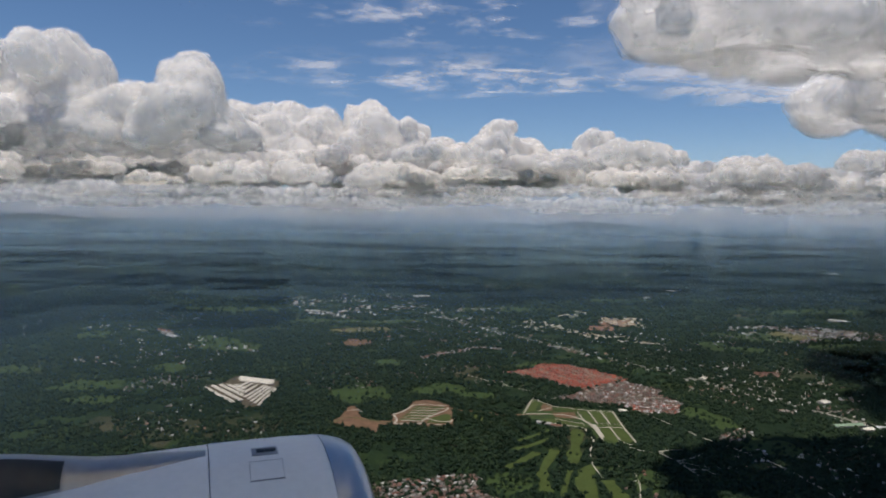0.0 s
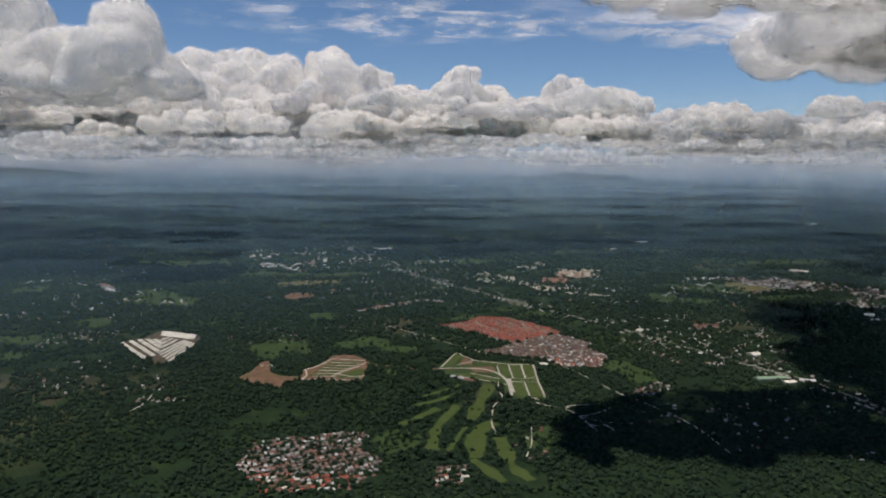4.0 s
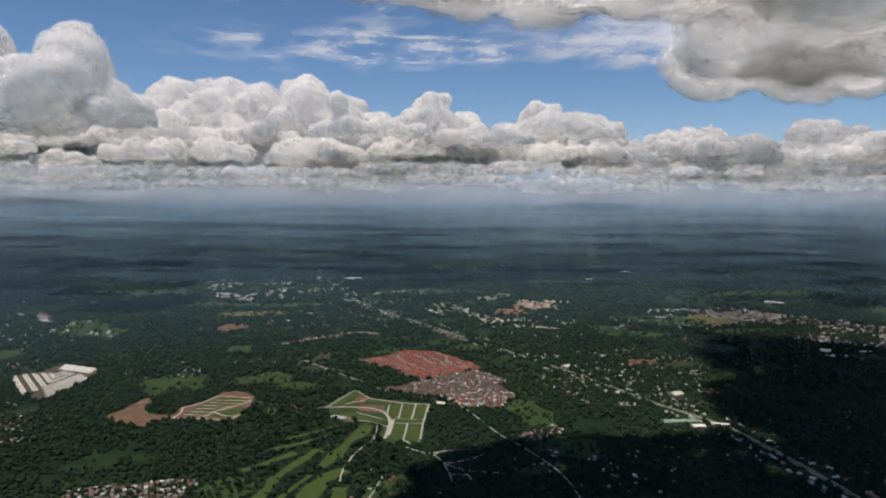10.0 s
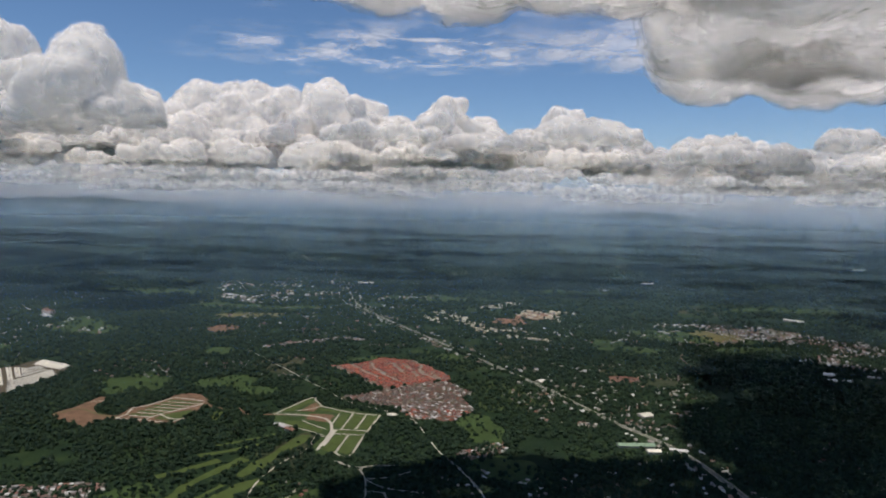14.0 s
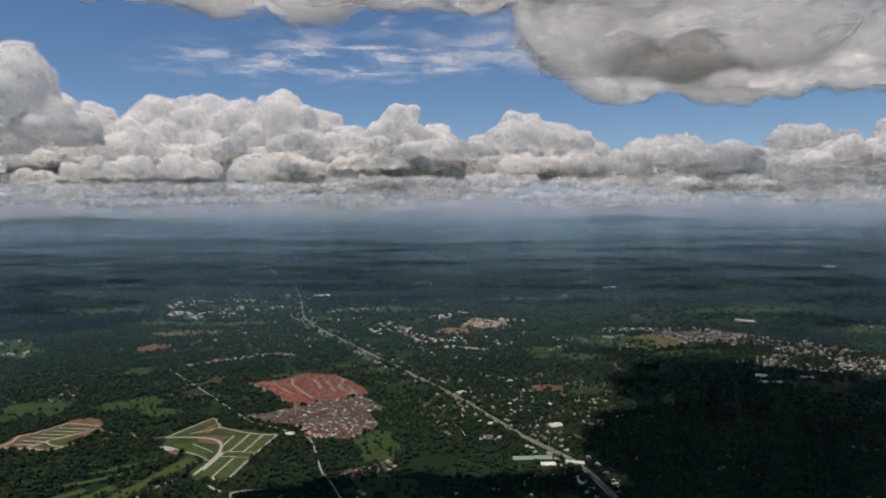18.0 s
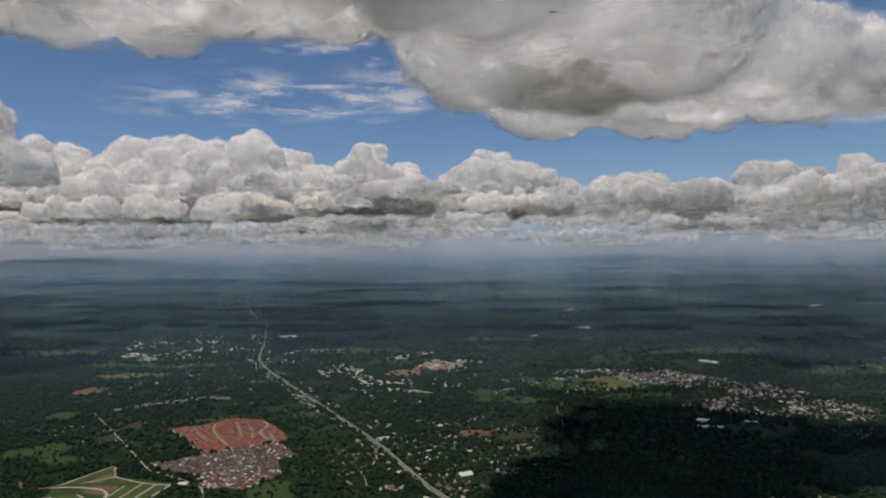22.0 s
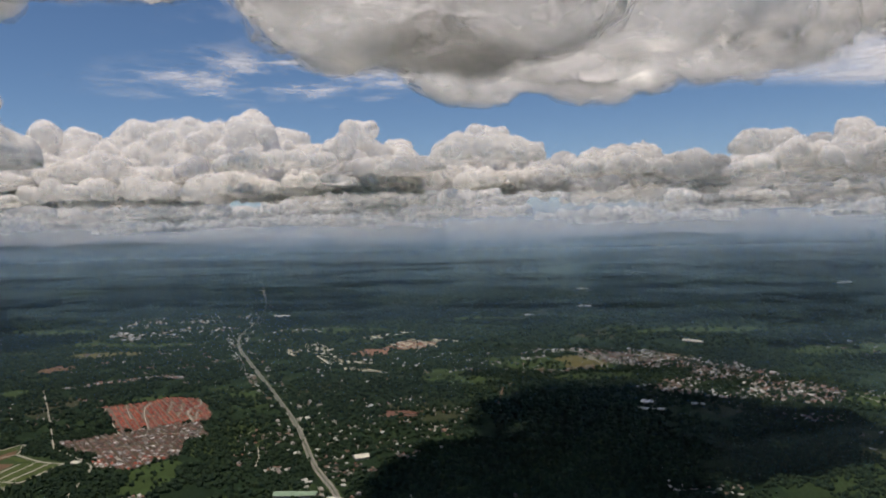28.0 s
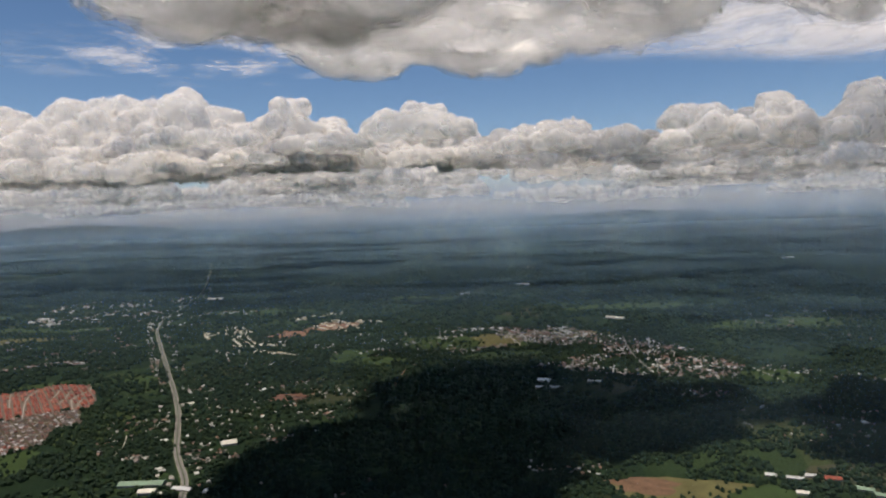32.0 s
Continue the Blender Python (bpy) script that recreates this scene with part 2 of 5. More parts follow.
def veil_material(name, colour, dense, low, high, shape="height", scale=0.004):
    """A see-through veil for thin cloud and painted haze: dense is the share of light it holds back; it thins out with
    height or towards its rim.
    """
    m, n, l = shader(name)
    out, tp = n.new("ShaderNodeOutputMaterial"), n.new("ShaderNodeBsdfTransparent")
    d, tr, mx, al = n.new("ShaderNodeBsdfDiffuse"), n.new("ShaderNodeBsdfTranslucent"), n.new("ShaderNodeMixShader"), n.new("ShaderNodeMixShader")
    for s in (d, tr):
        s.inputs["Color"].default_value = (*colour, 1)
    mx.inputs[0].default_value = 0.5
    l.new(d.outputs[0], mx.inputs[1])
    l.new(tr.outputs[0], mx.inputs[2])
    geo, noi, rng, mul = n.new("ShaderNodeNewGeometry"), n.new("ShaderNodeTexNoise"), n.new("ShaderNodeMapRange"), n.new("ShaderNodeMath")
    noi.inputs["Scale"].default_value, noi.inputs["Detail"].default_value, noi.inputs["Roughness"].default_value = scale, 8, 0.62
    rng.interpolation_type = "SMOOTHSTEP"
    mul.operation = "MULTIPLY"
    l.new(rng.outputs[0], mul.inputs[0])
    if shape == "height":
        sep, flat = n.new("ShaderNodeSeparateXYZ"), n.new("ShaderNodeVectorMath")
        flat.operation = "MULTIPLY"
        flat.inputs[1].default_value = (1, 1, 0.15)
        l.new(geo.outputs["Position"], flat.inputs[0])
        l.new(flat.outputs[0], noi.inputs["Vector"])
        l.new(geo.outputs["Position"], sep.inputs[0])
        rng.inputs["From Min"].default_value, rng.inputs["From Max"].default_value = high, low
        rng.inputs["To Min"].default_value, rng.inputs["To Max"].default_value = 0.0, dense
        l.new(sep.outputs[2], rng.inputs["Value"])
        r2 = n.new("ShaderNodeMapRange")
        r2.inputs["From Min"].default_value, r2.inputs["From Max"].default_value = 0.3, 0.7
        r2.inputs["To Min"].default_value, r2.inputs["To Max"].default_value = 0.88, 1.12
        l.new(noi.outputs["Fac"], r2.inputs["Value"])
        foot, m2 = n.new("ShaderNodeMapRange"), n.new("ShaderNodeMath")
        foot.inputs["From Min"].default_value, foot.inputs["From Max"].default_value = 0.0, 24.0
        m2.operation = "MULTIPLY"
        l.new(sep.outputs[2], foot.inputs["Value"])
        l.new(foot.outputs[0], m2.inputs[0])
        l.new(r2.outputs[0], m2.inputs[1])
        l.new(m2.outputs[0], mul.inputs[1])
    else:
        tc, ln, fade = n.new("ShaderNodeTexCoord"), n.new("ShaderNodeVectorMath"), n.new("ShaderNodeMapRange")
        ln.operation = "LENGTH"
        l.new(tc.outputs["Object"], ln.inputs[0])
        fade.interpolation_type = "SMOOTHSTEP"
        fade.inputs["From Min"].default_value, fade.inputs["From Max"].default_value = 1.0, 0.25
        l.new(ln.outputs["Value"], fade.inputs["Value"])
        l.new(geo.outputs["Position"], noi.inputs["Vector"])
        rng.inputs["From Min"].default_value, rng.inputs["From Max"].default_value = low, high
        rng.inputs["To Min"].default_value, rng.inputs["To Max"].default_value = 0.0, dense
        l.new(noi.outputs["Fac"], rng.inputs["Value"])
        l.new(fade.outputs[0], mul.inputs[1])
    l.new(mul.outputs[0], al.inputs[0])
    l.new(tp.outputs[0], al.inputs[1])
    l.new(mx.outputs[0], al.inputs[2])
    l.new(al.outputs[0], out.inputs["Surface"])
    return m


M_LAND = land_material()
M_LEAF = leaf_material("foliage", [(0.25, (0.010, 0.023, 0.013)), (0.5, (0.013, 0.028, 0.015)), (0.68, (0.018, 0.036, 0.017)), (0.82, (0.028, 0.046, 0.019))])
M_BARK = plain("bark", (0.12, 0.09, 0.06), 0.9)
M_CLOUD = cloud_material("cumulus", 0.10, 0.08, 0.70, None, (0.965, 0.955, 0.94))
M_FARCLOUD = cloud_material("far_cumulus", 0.03, 0.04, 0.83, None, (0.985, 0.975, 0.96))
M_DECK = cloud_material("low_cloud", 0.015, 0.05, 0.80, (0.24, 0.40, 1.0), (0.99, 0.985, 0.98))
M_MIST = [cloud_material("cloud_mist", 0.05, 0.07, 0.66, (0.30 + 0.06 * k, 0.64 + 0.06 * k, 0.66 - 0.14 * k), (0.965, 0.955, 0.94)) for k in range(3)]
M_DECKMIST = [cloud_material("low_cloud_mist", 0.01, 0.05, 0.74, (0.30 + 0.03 * k, 0.62 + 0.04 * k, 0.6 - 0.1 * k), (0.985, 0.98, 0.975)) for k in range(4)]
M_GRASS = plain("mown_grass", (0.048, 0.070, 0.019), 0.9, vary=0.3, scale=0.25, bump=0.2)
M_MEADOW = plain("meadow", (0.032, 0.055, 0.018), 0.95, vary=0.4, scale=0.12, bump=0.3)
M_DRY = plain("dry_grass", (0.10, 0.095, 0.04), 0.95, vary=0.35, scale=0.2, bump=0.3)
M_SOIL = plain("red_soil", (0.135, 0.082, 0.052), 0.95, vary=0.5, scale=0.3, bump=0.2)
M_ORANGE = plain("laterite", (0.19, 0.105, 0.07), 0.95, vary=0.25, scale=0.2)
M_CONCRETE = plain("pale_concrete", (0.36, 0.335, 0.285), 0.85, vary=0.2, scale=0.5)
M_ASPHALT = plain("worn_asphalt", (0.16, 0.152, 0.14), 0.85, vary=0.25, scale=0.3)
M_WALL = plain("rendered_wall", (0.27, 0.25, 0.22), 0.85, vary=0.2, scale=0.8, per_object=0.3)
M_RED = plain("red_roof", (0.26, 0.06, 0.034), 0.7, vary=0.3, scale=0.7, per_object=0.35)
M_RUST = plain("rust_roof", (0.155, 0.082, 0.06), 0.75, vary=0.35, scale=0.9, per_object=0.35)
M_TIN = plain("galvanised_roof", (0.42, 0.42, 0.41), 0.5, 0.0, vary=0.25, scale=0.9, per_object=0.3)
M_GREY = plain("fibre_cement_roof", (0.24, 0.22, 0.21), 0.8, vary=0.3, scale=0.9, per_object=0.3)
M_WHITE = plain("white_roof", (0.56, 0.53, 0.45), 0.6, vary=0.2, scale=0.6, per_object=0.15)
M_GREENROOF = plain("green_roof", (0.17, 0.25, 0.17), 0.6, vary=0.2, scale=0.5)
M_STREET = plain("dusty_streets", (0.14, 0.11, 0.085), 0.9, vary=0.35, scale=0.5)
M_YARD = plain("trodden_yards", (0.075, 0.062, 0.042), 0.9, vary=0.4, scale=0.4)
P_MIXED = palette("mixed_roofs", [(0.19, 0.115, 0.09), (0.11, 0.068, 0.055), (0.17, 0.075, 0.055), (0.20, 0.19, 0.18), (0.46, 0.45, 0.43), (0.18, 0.095, 0.075), (0.13, 0.09, 0.075), (0.10, 0.08, 0.07), (0.30, 0.28, 0.25), (0.16, 0.145, 0.135)])
P_PALE = palette("pale_roofs", [(0.442, 0.425, 0.391), (0.281, 0.255, 0.230), (0.527, 0.518, 0.493), (0.187, 0.153, 0.136), (0.340, 0.315, 0.281), (0.221, 0.128, 0.093)])
P_RED = palette("red_roofs", [(0.29, 0.070, 0.040), (0.23, 0.055, 0.035), (0.32, 0.095, 0.055), (0.19, 0.060, 0.045), (0.34, 0.12, 0.075)])
P_CREAM = palette("cream_roofs", [(0.52, 0.47, 0.34), (0.40, 0.36, 0.26), (0.60, 0.56, 0.44), (0.30, 0.27, 0.19), (0.45, 0.36, 0.24)])

# ---- building tools ----


def ico(sub):
    bm = bmesh.new()
    bmesh.ops.create_icosphere(bm, subdivisions=sub, radius=1.0)
    v = np.array([p.co for p in bm.verts])
    f = np.array([[p.index for p in q.verts] for q in bm.faces])
    bm.free()
    return v, f


ICO = {s: ico(s) for s in (1, 2, 3)}


def tri_mesh(name, v, f, mats, idx=None, smooth=False):
    me = bpy.data.meshes.new(name)
    v, f = np.asarray(v, np.float32), np.asarray(f, np.int32)
    me.vertices.add(len(v))
    me.vertices.foreach_set("co", v.ravel())
    me.loops.add(f.size)
    me.loops.foreach_set("vertex_index", f.ravel())
    me.polygons.add(len(f))
    me.polygons.foreach_set("loop_start", np.arange(0, f.size, 3, dtype=np.int32))
    for m in mats:
        me.materials.append(m)
    if idx is not None:
        me.polygons.foreach_set("material_index", np.asarray(idx, np.int32))
    me.polygons.foreach_set("use_smooth", np.full(len(f), smooth))
    me.update(calc_edges=True)
    return me


def part(name, bm, material, parent, label=""):
    me = bpy.data.meshes.new(name)
    bm.normal_update()
    bm.to_mesh(me)
    bm.free()
    me.materials.append(material)
    ob = new(name, me)
    ob.parent = parent
    return tagged(ob, label)


def put(name, me, parent=None, m=None):
    ob = new(name, me)
    ob.parent = parent
    if m is not None:
        ob.matrix_basis = m
    return ob


def value_noise(p, seed=0):
    """Smooth noise in -1..1 for an array of places."""
    i = np.floor(p).astype(np.int64)
    u = p - i
    u = u * u * (3 - 2 * u)
    total = np.zeros(len(p))
    for dx in (0, 1):
        for dy in (0, 1):
            for dz in (0, 1):
                h = (i[:, 0] + dx) * 374761393 + (i[:, 1] + dy) * 668265263 + (i[:, 2] + dz) * 2147483647 + seed * 974711
                h = (h ^ (h >> 13)) * 1274126177
                h = ((h ^ (h >> 16)) & 0xFFFF) / 32767.5 - 1
                w = (u[:, 0] if dx else 1 - u[:, 0]) * (u[:, 1] if dy else 1 - u[:, 1]) * (u[:, 2] if dz else 1 - u[:, 2])
                total += w * h
    return total


def cell_noise(p, seed=0):
    """Distance to the nearest of a loose lattice of seeds, about 0 to 0.8."""
    i = np.floor(p - 0.5).astype(np.int64)
    best = np.full(len(p), 9.0)
    for dx in (0, 1):
        for dy in (0, 1):
            for dz in (0, 1):
                c = i + np.array([dx, dy, dz])
                h = c[:, 0] * 374761393 + c[:, 1] * 668265263 + c[:, 2] * 2147483647 + seed * 974711
                h = (h ^ (h >> 13)) * 1274126177
                h = h ^ (h >> 16)
                r = np.stack([h & 255, (h >> 8) & 255, (h >> 16) & 255], 1) / 255.0
                best = np.minimum(best, ((c + 0.2 + 0.6 * r - p) ** 2).sum(1))
    return np.sqrt(best)


def noise2(x, y, scale, seed=0):
    p = np.stack([np.ravel(x) * scale, np.ravel(y) * scale, np.zeros(np.size(x))], 1)
    return (value_noise(p, seed) + 0.5 * value_noise(p * 2.1 + 7, seed)) / 1.5


def inside(px, py, poly):
    hit = np.zeros(np.shape(px), bool)
    for (x0, y0), (x1, y1) in zip(poly, poly[1:] + poly[:1]):
        if y0 != y1:
            hit ^= ((y0 > py) != (y1 > py)) & (px < (x1 - x0) * (py - y0) / (y1 - y0) + x0)
    return hit


# ---- map of what is taken: cells of half a metre ----
X0, Y0, CELL = -420.0, 150.0, 0.5
taken = np.zeros((2000, 2100), bool)


def cells(x, y):
    return np.clip(((np.asarray(x) - X0) / CELL).astype(int), 0, 1999), np.clip(((np.asarray(y) - Y0) / CELL).astype(int), 0, 2099)


def take_poly(poly):
    xs, ys = [p[0] for p in poly], [p[1] for p in poly]
    gx, gy = np.meshgrid(np.arange(min(xs), max(xs), CELL), np.arange(min(ys), max(ys), CELL), indexing="ij")
    k = inside(gx, gy, poly)
    i, j = cells(gx[k], gy[k])
    taken[i, j] = True


def smooth_line(pts, step=4.0):
    """Points at even steps along a soft curve through pts."""
    p = [Vector((*q, 0)) for q in pts]
    p = [p[0] * 2 - p[1]] + p + [p[-1] * 2 - p[-2]]
    res = []
    for a, b, c, d in zip(p, p[1:], p[2:], p[3:]):
        n = max(2, int((c - b).length / step))
        for k in range(n):
            t = k / n
            res.append(0.5 * (2 * b + (c - a) * t + (2 * a - 5 * b + 4 * c - d) * t * t + (3 * b - a - 3 * c + d) * t ** 3))
    return res + [p[-2]]


def strip(name, pts, width, material, z=0.05, step=4.0, shift=0.0, parent=None, thick=0.05, ragged=0.0, clear=0.4):
    line = smooth_line(pts, step)
    bm = bmesh.new()
    prev = None
    for k, p in enumerate(line):
        d = (line[min(k + 1, len(line) - 1)] - line[max(k - 1, 0)]).normalized()
        side = Vector((-d.y, d.x, 0))
        w = width / 2 * (1 + ragged * noise.noise(Vector((p.x * 0.2, p.y * 0.2, 3))))
        c = p + side * shift
        row = [bm.verts.new((c + side * s * w + Vector((0, 0, zz)))) for s, zz in ((-1, z - thick), (-1, z), (1, z), (1, z - thick))]
        if prev:
            for q in range(3):
                bm.faces.new((prev[q], row[q], row[q + 1], prev[q + 1]))
            far = side * (w + clear)
            take_poly([tuple((c - far).xy), tuple((c + far).xy), tuple((last + far).xy), tuple((last - far).xy)])
        last = c
        prev = row
    bmesh.ops.recalc_face_normals(bm, faces=bm.faces)
    return part(name, bm, material, parent)


def slab(name, poly, material, z=0.04, parent=None, thick=0.04, label="", take=True):
    if take:
        take_poly(poly)
    bm = bmesh.new()
    top = [bm.verts.new((x, y, z)) for x, y in poly]
    low = [bm.verts.new((x, y, z - thick)) for x, y in poly]
    bm.faces.new(top)
    n = len(poly)
    for k in range(n):
        bm.faces.new((top[k], low[k], low[(k + 1) % n], top[(k + 1) % n]))
    bmesh.ops.recalc_face_normals(bm, faces=bm.faces)
    return part(name, bm, material, parent, label)


OPEN = []


def blob(name, x, y, rx, ry, turn, material, z=0.03, rough=0.35, seed=0, n=40):
    """An uneven patch of ground cover."""
    poly = []
    a0 = radians(turn)
    for k in range(n):
        a = 2 * math.pi * k / n
        s = 1 + rough * noise.noise(Vector((math.cos(a) * 1.6 + seed * 7.3, math.sin(a) * 1.6, seed))) + 0.3 * rough * noise.noise(Vector((math.cos(a) * 5, math.sin(a) * 5, seed + 9)))
        u, v = rx * s * math.cos(a), ry * s * math.sin(a)
        poly.append((x + u * math.cos(a0) - v * math.sin(a0), y + u * math.sin(a0) + v * math.cos(a0)))
    OPEN.append(poly)
    return slab(name, poly, material, z, take=False)


def house_shape(w, d, h, rise, over=0.08, hip=0.0):
    """Walls and roof about the origin: (vertices, triangles) of each. hip: how far the ridge stops short."""
    a, b = w / 2, d / 2
    wv = [(-a, -b, 0), (a, -b, 0), (a, b, 0), (-a, b, 0), (-a, -b, h), (a, -b, h), (a, b, h), (-a, b, h), (-a * (1 - hip), 0, h + rise * 0.94), (a * (1 - hip), 0, h + rise * 0.94)]
    wf = [(0, 1, 5), (0, 5, 4), (1, 2, 6), (1, 6, 5), (2, 3, 7), (2, 7, 6), (3, 0, 4), (3, 4, 7), (4, 8, 7), (5, 6, 9)]
    A, B, e = a + over, b + over, h - rise * over / b
    R = A - hip * a
    rv = [(-A, -B, e), (A, -B, e), (A, B, e), (-A, B, e), (-R, 0, h + rise), (R, 0, h + rise), (-A, -B, e - 0.06), (A, -B, e - 0.06), (A, B, e - 0.06), (-A, B, e - 0.06)]
    rf = [(0, 1, 5), (0, 5, 4), (2, 3, 4), (2, 4, 5), (1, 2, 5), (3, 0, 4), (0, 6, 7), (0, 7, 1), (1, 7, 8), (1, 8, 2), (2, 8, 9), (2, 9, 3), (3, 9, 6), (3, 6, 0)]
    return (np.array(wv), np.array(wf)), (np.array(rv), np.array(rf))


def free(x, y, w, d, claim=True):
    r = math.hypot(w, d) * 0.36
    gx, gy = np.meshgrid(np.arange(x - r, x + r + 0.01, 0.35), np.arange(y - r, y + r + 0.01, 0.35))
    i, j = cells(gx, gy)
    if taken[i, j].any():
        return False
    if claim:
        taken[i, j] = True
    return True


HOUSE_SPOTS = []


def many_houses(name, spots, roof, label):
    """Far houses joined into one: spots are x, y, width, depth, turn in radians, height."""
    V, F, I, at = [], [], [], 0
    for x, y, w, d, a, h in spots:
        (wv, wf), (rv, rf) = house_shape(w, d, h, 0.28 * d * random.uniform(0.6, 1.2), hip=random.choice((0, 0, 0.5)))
        c, s = math.cos(a), math.sin(a)
        for v, f, m in ((wv, wf, 0), (rv, rf, 1)):
            V.append(np.stack([v[:, 0] * c - v[:, 1] * s + x, v[:, 0] * s + v[:, 1] * c + y, v[:, 2]], 1))
            F.append(f + at)
            I.append(np.full(len(f), m))
            at += len(v)
    me = tri_mesh(name, np.concatenate(V), np.concatenate(F), [M_WALL, roof], np.concatenate(I))
    return tagged(new(name, me), label, "houses", kind="stuff")


HOUSE_KINDS = {}


def one_house(x, y, turn, roof, size, label, group):
    """A single house with walls and roof as parts; alike houses share their meshes."""
    key = (roof.name, size)
    if key not in HOUSE_KINDS:
        w, d, h, rise, hip = size
        (wv, wf), (rv, rf) = house_shape(w, d, h, rise, hip=hip)
        HOUSE_KINDS[key] = tri_mesh("house_wall", wv, wf, [M_WALL]), tri_mesh("house_roof", rv, rf, [roof])
    wall, top = HOUSE_KINDS[key]
    ob = tagged(new("house"), label, "house", group)
    ob.matrix_basis = pose(x, y, 0, 0, 0, math.degrees(turn))
    put("wall", wall, ob)
    put("roof", top, ob)
    return ob


def grid_spots(poly, turn, du, dv, size, street=4, drop=0.1, jitter=0.15, height=0.35):
    """House lots in rows within an outline; every street-th gap is wider."""
    a = radians(turn)
    c, s = math.cos(a), math.sin(a)
    xs, ys = [p[0] for p in poly], [p[1] for p in poly]
    cx, cy = sum(xs) / len(xs), sum(ys) / len(ys)
    reach = max(max(xs) - min(xs), max(ys) - min(ys))
    res, v, row = [], -reach, 0
    while v < reach:
        u = -reach
        while u < reach:
            x, y = cx + u * c - v * s, cy + u * s + v * c
            u += du
            if random.random() < drop or not inside(np.array(x), np.array(y), poly):
                continue
            x, y = x + random.uniform(-jitter, jitter), y + random.uniform(-jitter, jitter)
            w, d = size[0] * random.uniform(0.8, 1.15), size[1] * random.uniform(0.8, 1.15)
            if free(x, y, w * 0.8, d * 0.8):
                res.append((x, y, w, d, a + random.choice((0, 0, 0, math.pi / 2)), height * random.uniform(0.85, 1.3)))
        row += 1
        v += dv * (1.5 if row % street == 0 else 1)
    return res


def loose_spots(poly, count, size=(1.0, 0.8), spread=0.0, turn=None, clump=0.06, seed=0, height=0.35):
    """Houses strewn over an outline, thicker where the land is settled."""
    xs, ys = [p[0] for p in poly], [p[1] for p in poly]
    res, tries = [], 0
    while len(res) < count and tries < count * 25:
        tries += 1
        x, y = random.uniform(min(xs), max(xs)), random.uniform(min(ys), max(ys))
        if not inside(np.array(x), np.array(y), poly):
            continue
        if noise.noise(Vector((x * clump, y * clump, seed * 3.7))) < spread:
            continue
        f = random.uniform(0.7, 1.35) * (2.0 if random.random() < 0.025 else 1)
        w, d = size[0] * f, size[1] * f * random.uniform(0.8, 1.1)
        if free(x, y, w, d):
            res.append((x, y, w, d, radians(turn if turn is not None else random.uniform(0, 180)) + random.gauss(0, 0.15), height * random.uniform(0.8, 1.4)))
    return res


# ---- ground, hills, haze ----
def ground():
    t = np.linspace(-1, 1, 260)
    k = np.sign(t) * (0.14 * np.abs(t) + 0.86 * np.abs(t) ** 3.2) * 4700
    gx, gy = np.meshgrid(k, k, indexing="ij")
    r = np.hypot(gx, gy)
    lift = np.clip((r - 900) / 1600, 0, 1) * (14 * noise2(gx, gy, 0.0016, 3).reshape(gx.shape) - 3 - 0.007 * gx)
    v = np.stack([gx + 150, gy + 60, lift], -1).reshape(-1, 3)
    keep = (r < 4650)
    n = len(t)
    i, j = np.meshgrid(np.arange(n - 1), np.arange(n - 1), indexing="ij")
    a = (i * n + j)[keep[:-1, :-1]].ravel()
    f = np.concatenate([np.stack([a, a + n, a + n + 1], 1), np.stack([a, a + n + 1, a + 1], 1)])
    tagged(new("ground", tri_mesh("ground", v, f, [M_LAND], smooth=True)), "dark green wooded lowland with patches of fields", "ground", kind="structure")


ground()


def ridge(name, x0, x1, y, depth, height, seed, label):
    """A far chain of hills: a lengthwise sheet with a wandering crest."""
    n, m = 120, 14
    v, f = [], []
    for i in range(n + 1):
        u = i / n
        end = min(1, 6 * u, 6 * (1 - u))
        crest = height(u) * end * (1 + 0.22 * noise.noise(Vector((u * 14, seed, 0))) + 0.1 * noise.noise(Vector((u * 40, seed, 5))))
        for j in range(m + 1):
            w = j / m
            z = crest * math.sin(math.pi * w) ** 1.4 * (1 + 0.25 * noise.noise(Vector((u * 25, w * 5, seed + 2)))) - 6
            v.append((x0 + (x1 - x0) * u, y(u) + depth * (w - 0.5), z))
    for i in range(n):
        for j in range(m):
            a = i * (m + 1) + j
            f += [(a, a + m + 1, a + m + 2), (a, a + m + 2, a + 1)]
    tagged(new(name, tri_mesh(name, v, f, [M_LAND], smooth=True)), label, "hills", kind="structure")


ridge("hills_west", -3000, -800, lambda u: 1900 + 1330 * u ** 0.8, 500, lambda u: 96 * (1 - u) ** 1.3 + 26 + 24 * math.exp(-((u - 0.66) / 0.07) ** 2), 1, "blue forested mountain ridge on the horizon")
ridge("hills_north", -1200, 900, lambda u: 3330 + 60 * u, 300, lambda u: 34 + 9 * math.sin(u * 9 + 1), 2, "low hazy hills on the horizon")
ridge("hills_east", 100, 2500, lambda u: 3330 - 1000 * u * u, 300, lambda u: 30 + 30 * math.exp(-((u - 0.25) / 0.1) ** 2) - 10 * u, 3, "low hazy hills on the horizon")


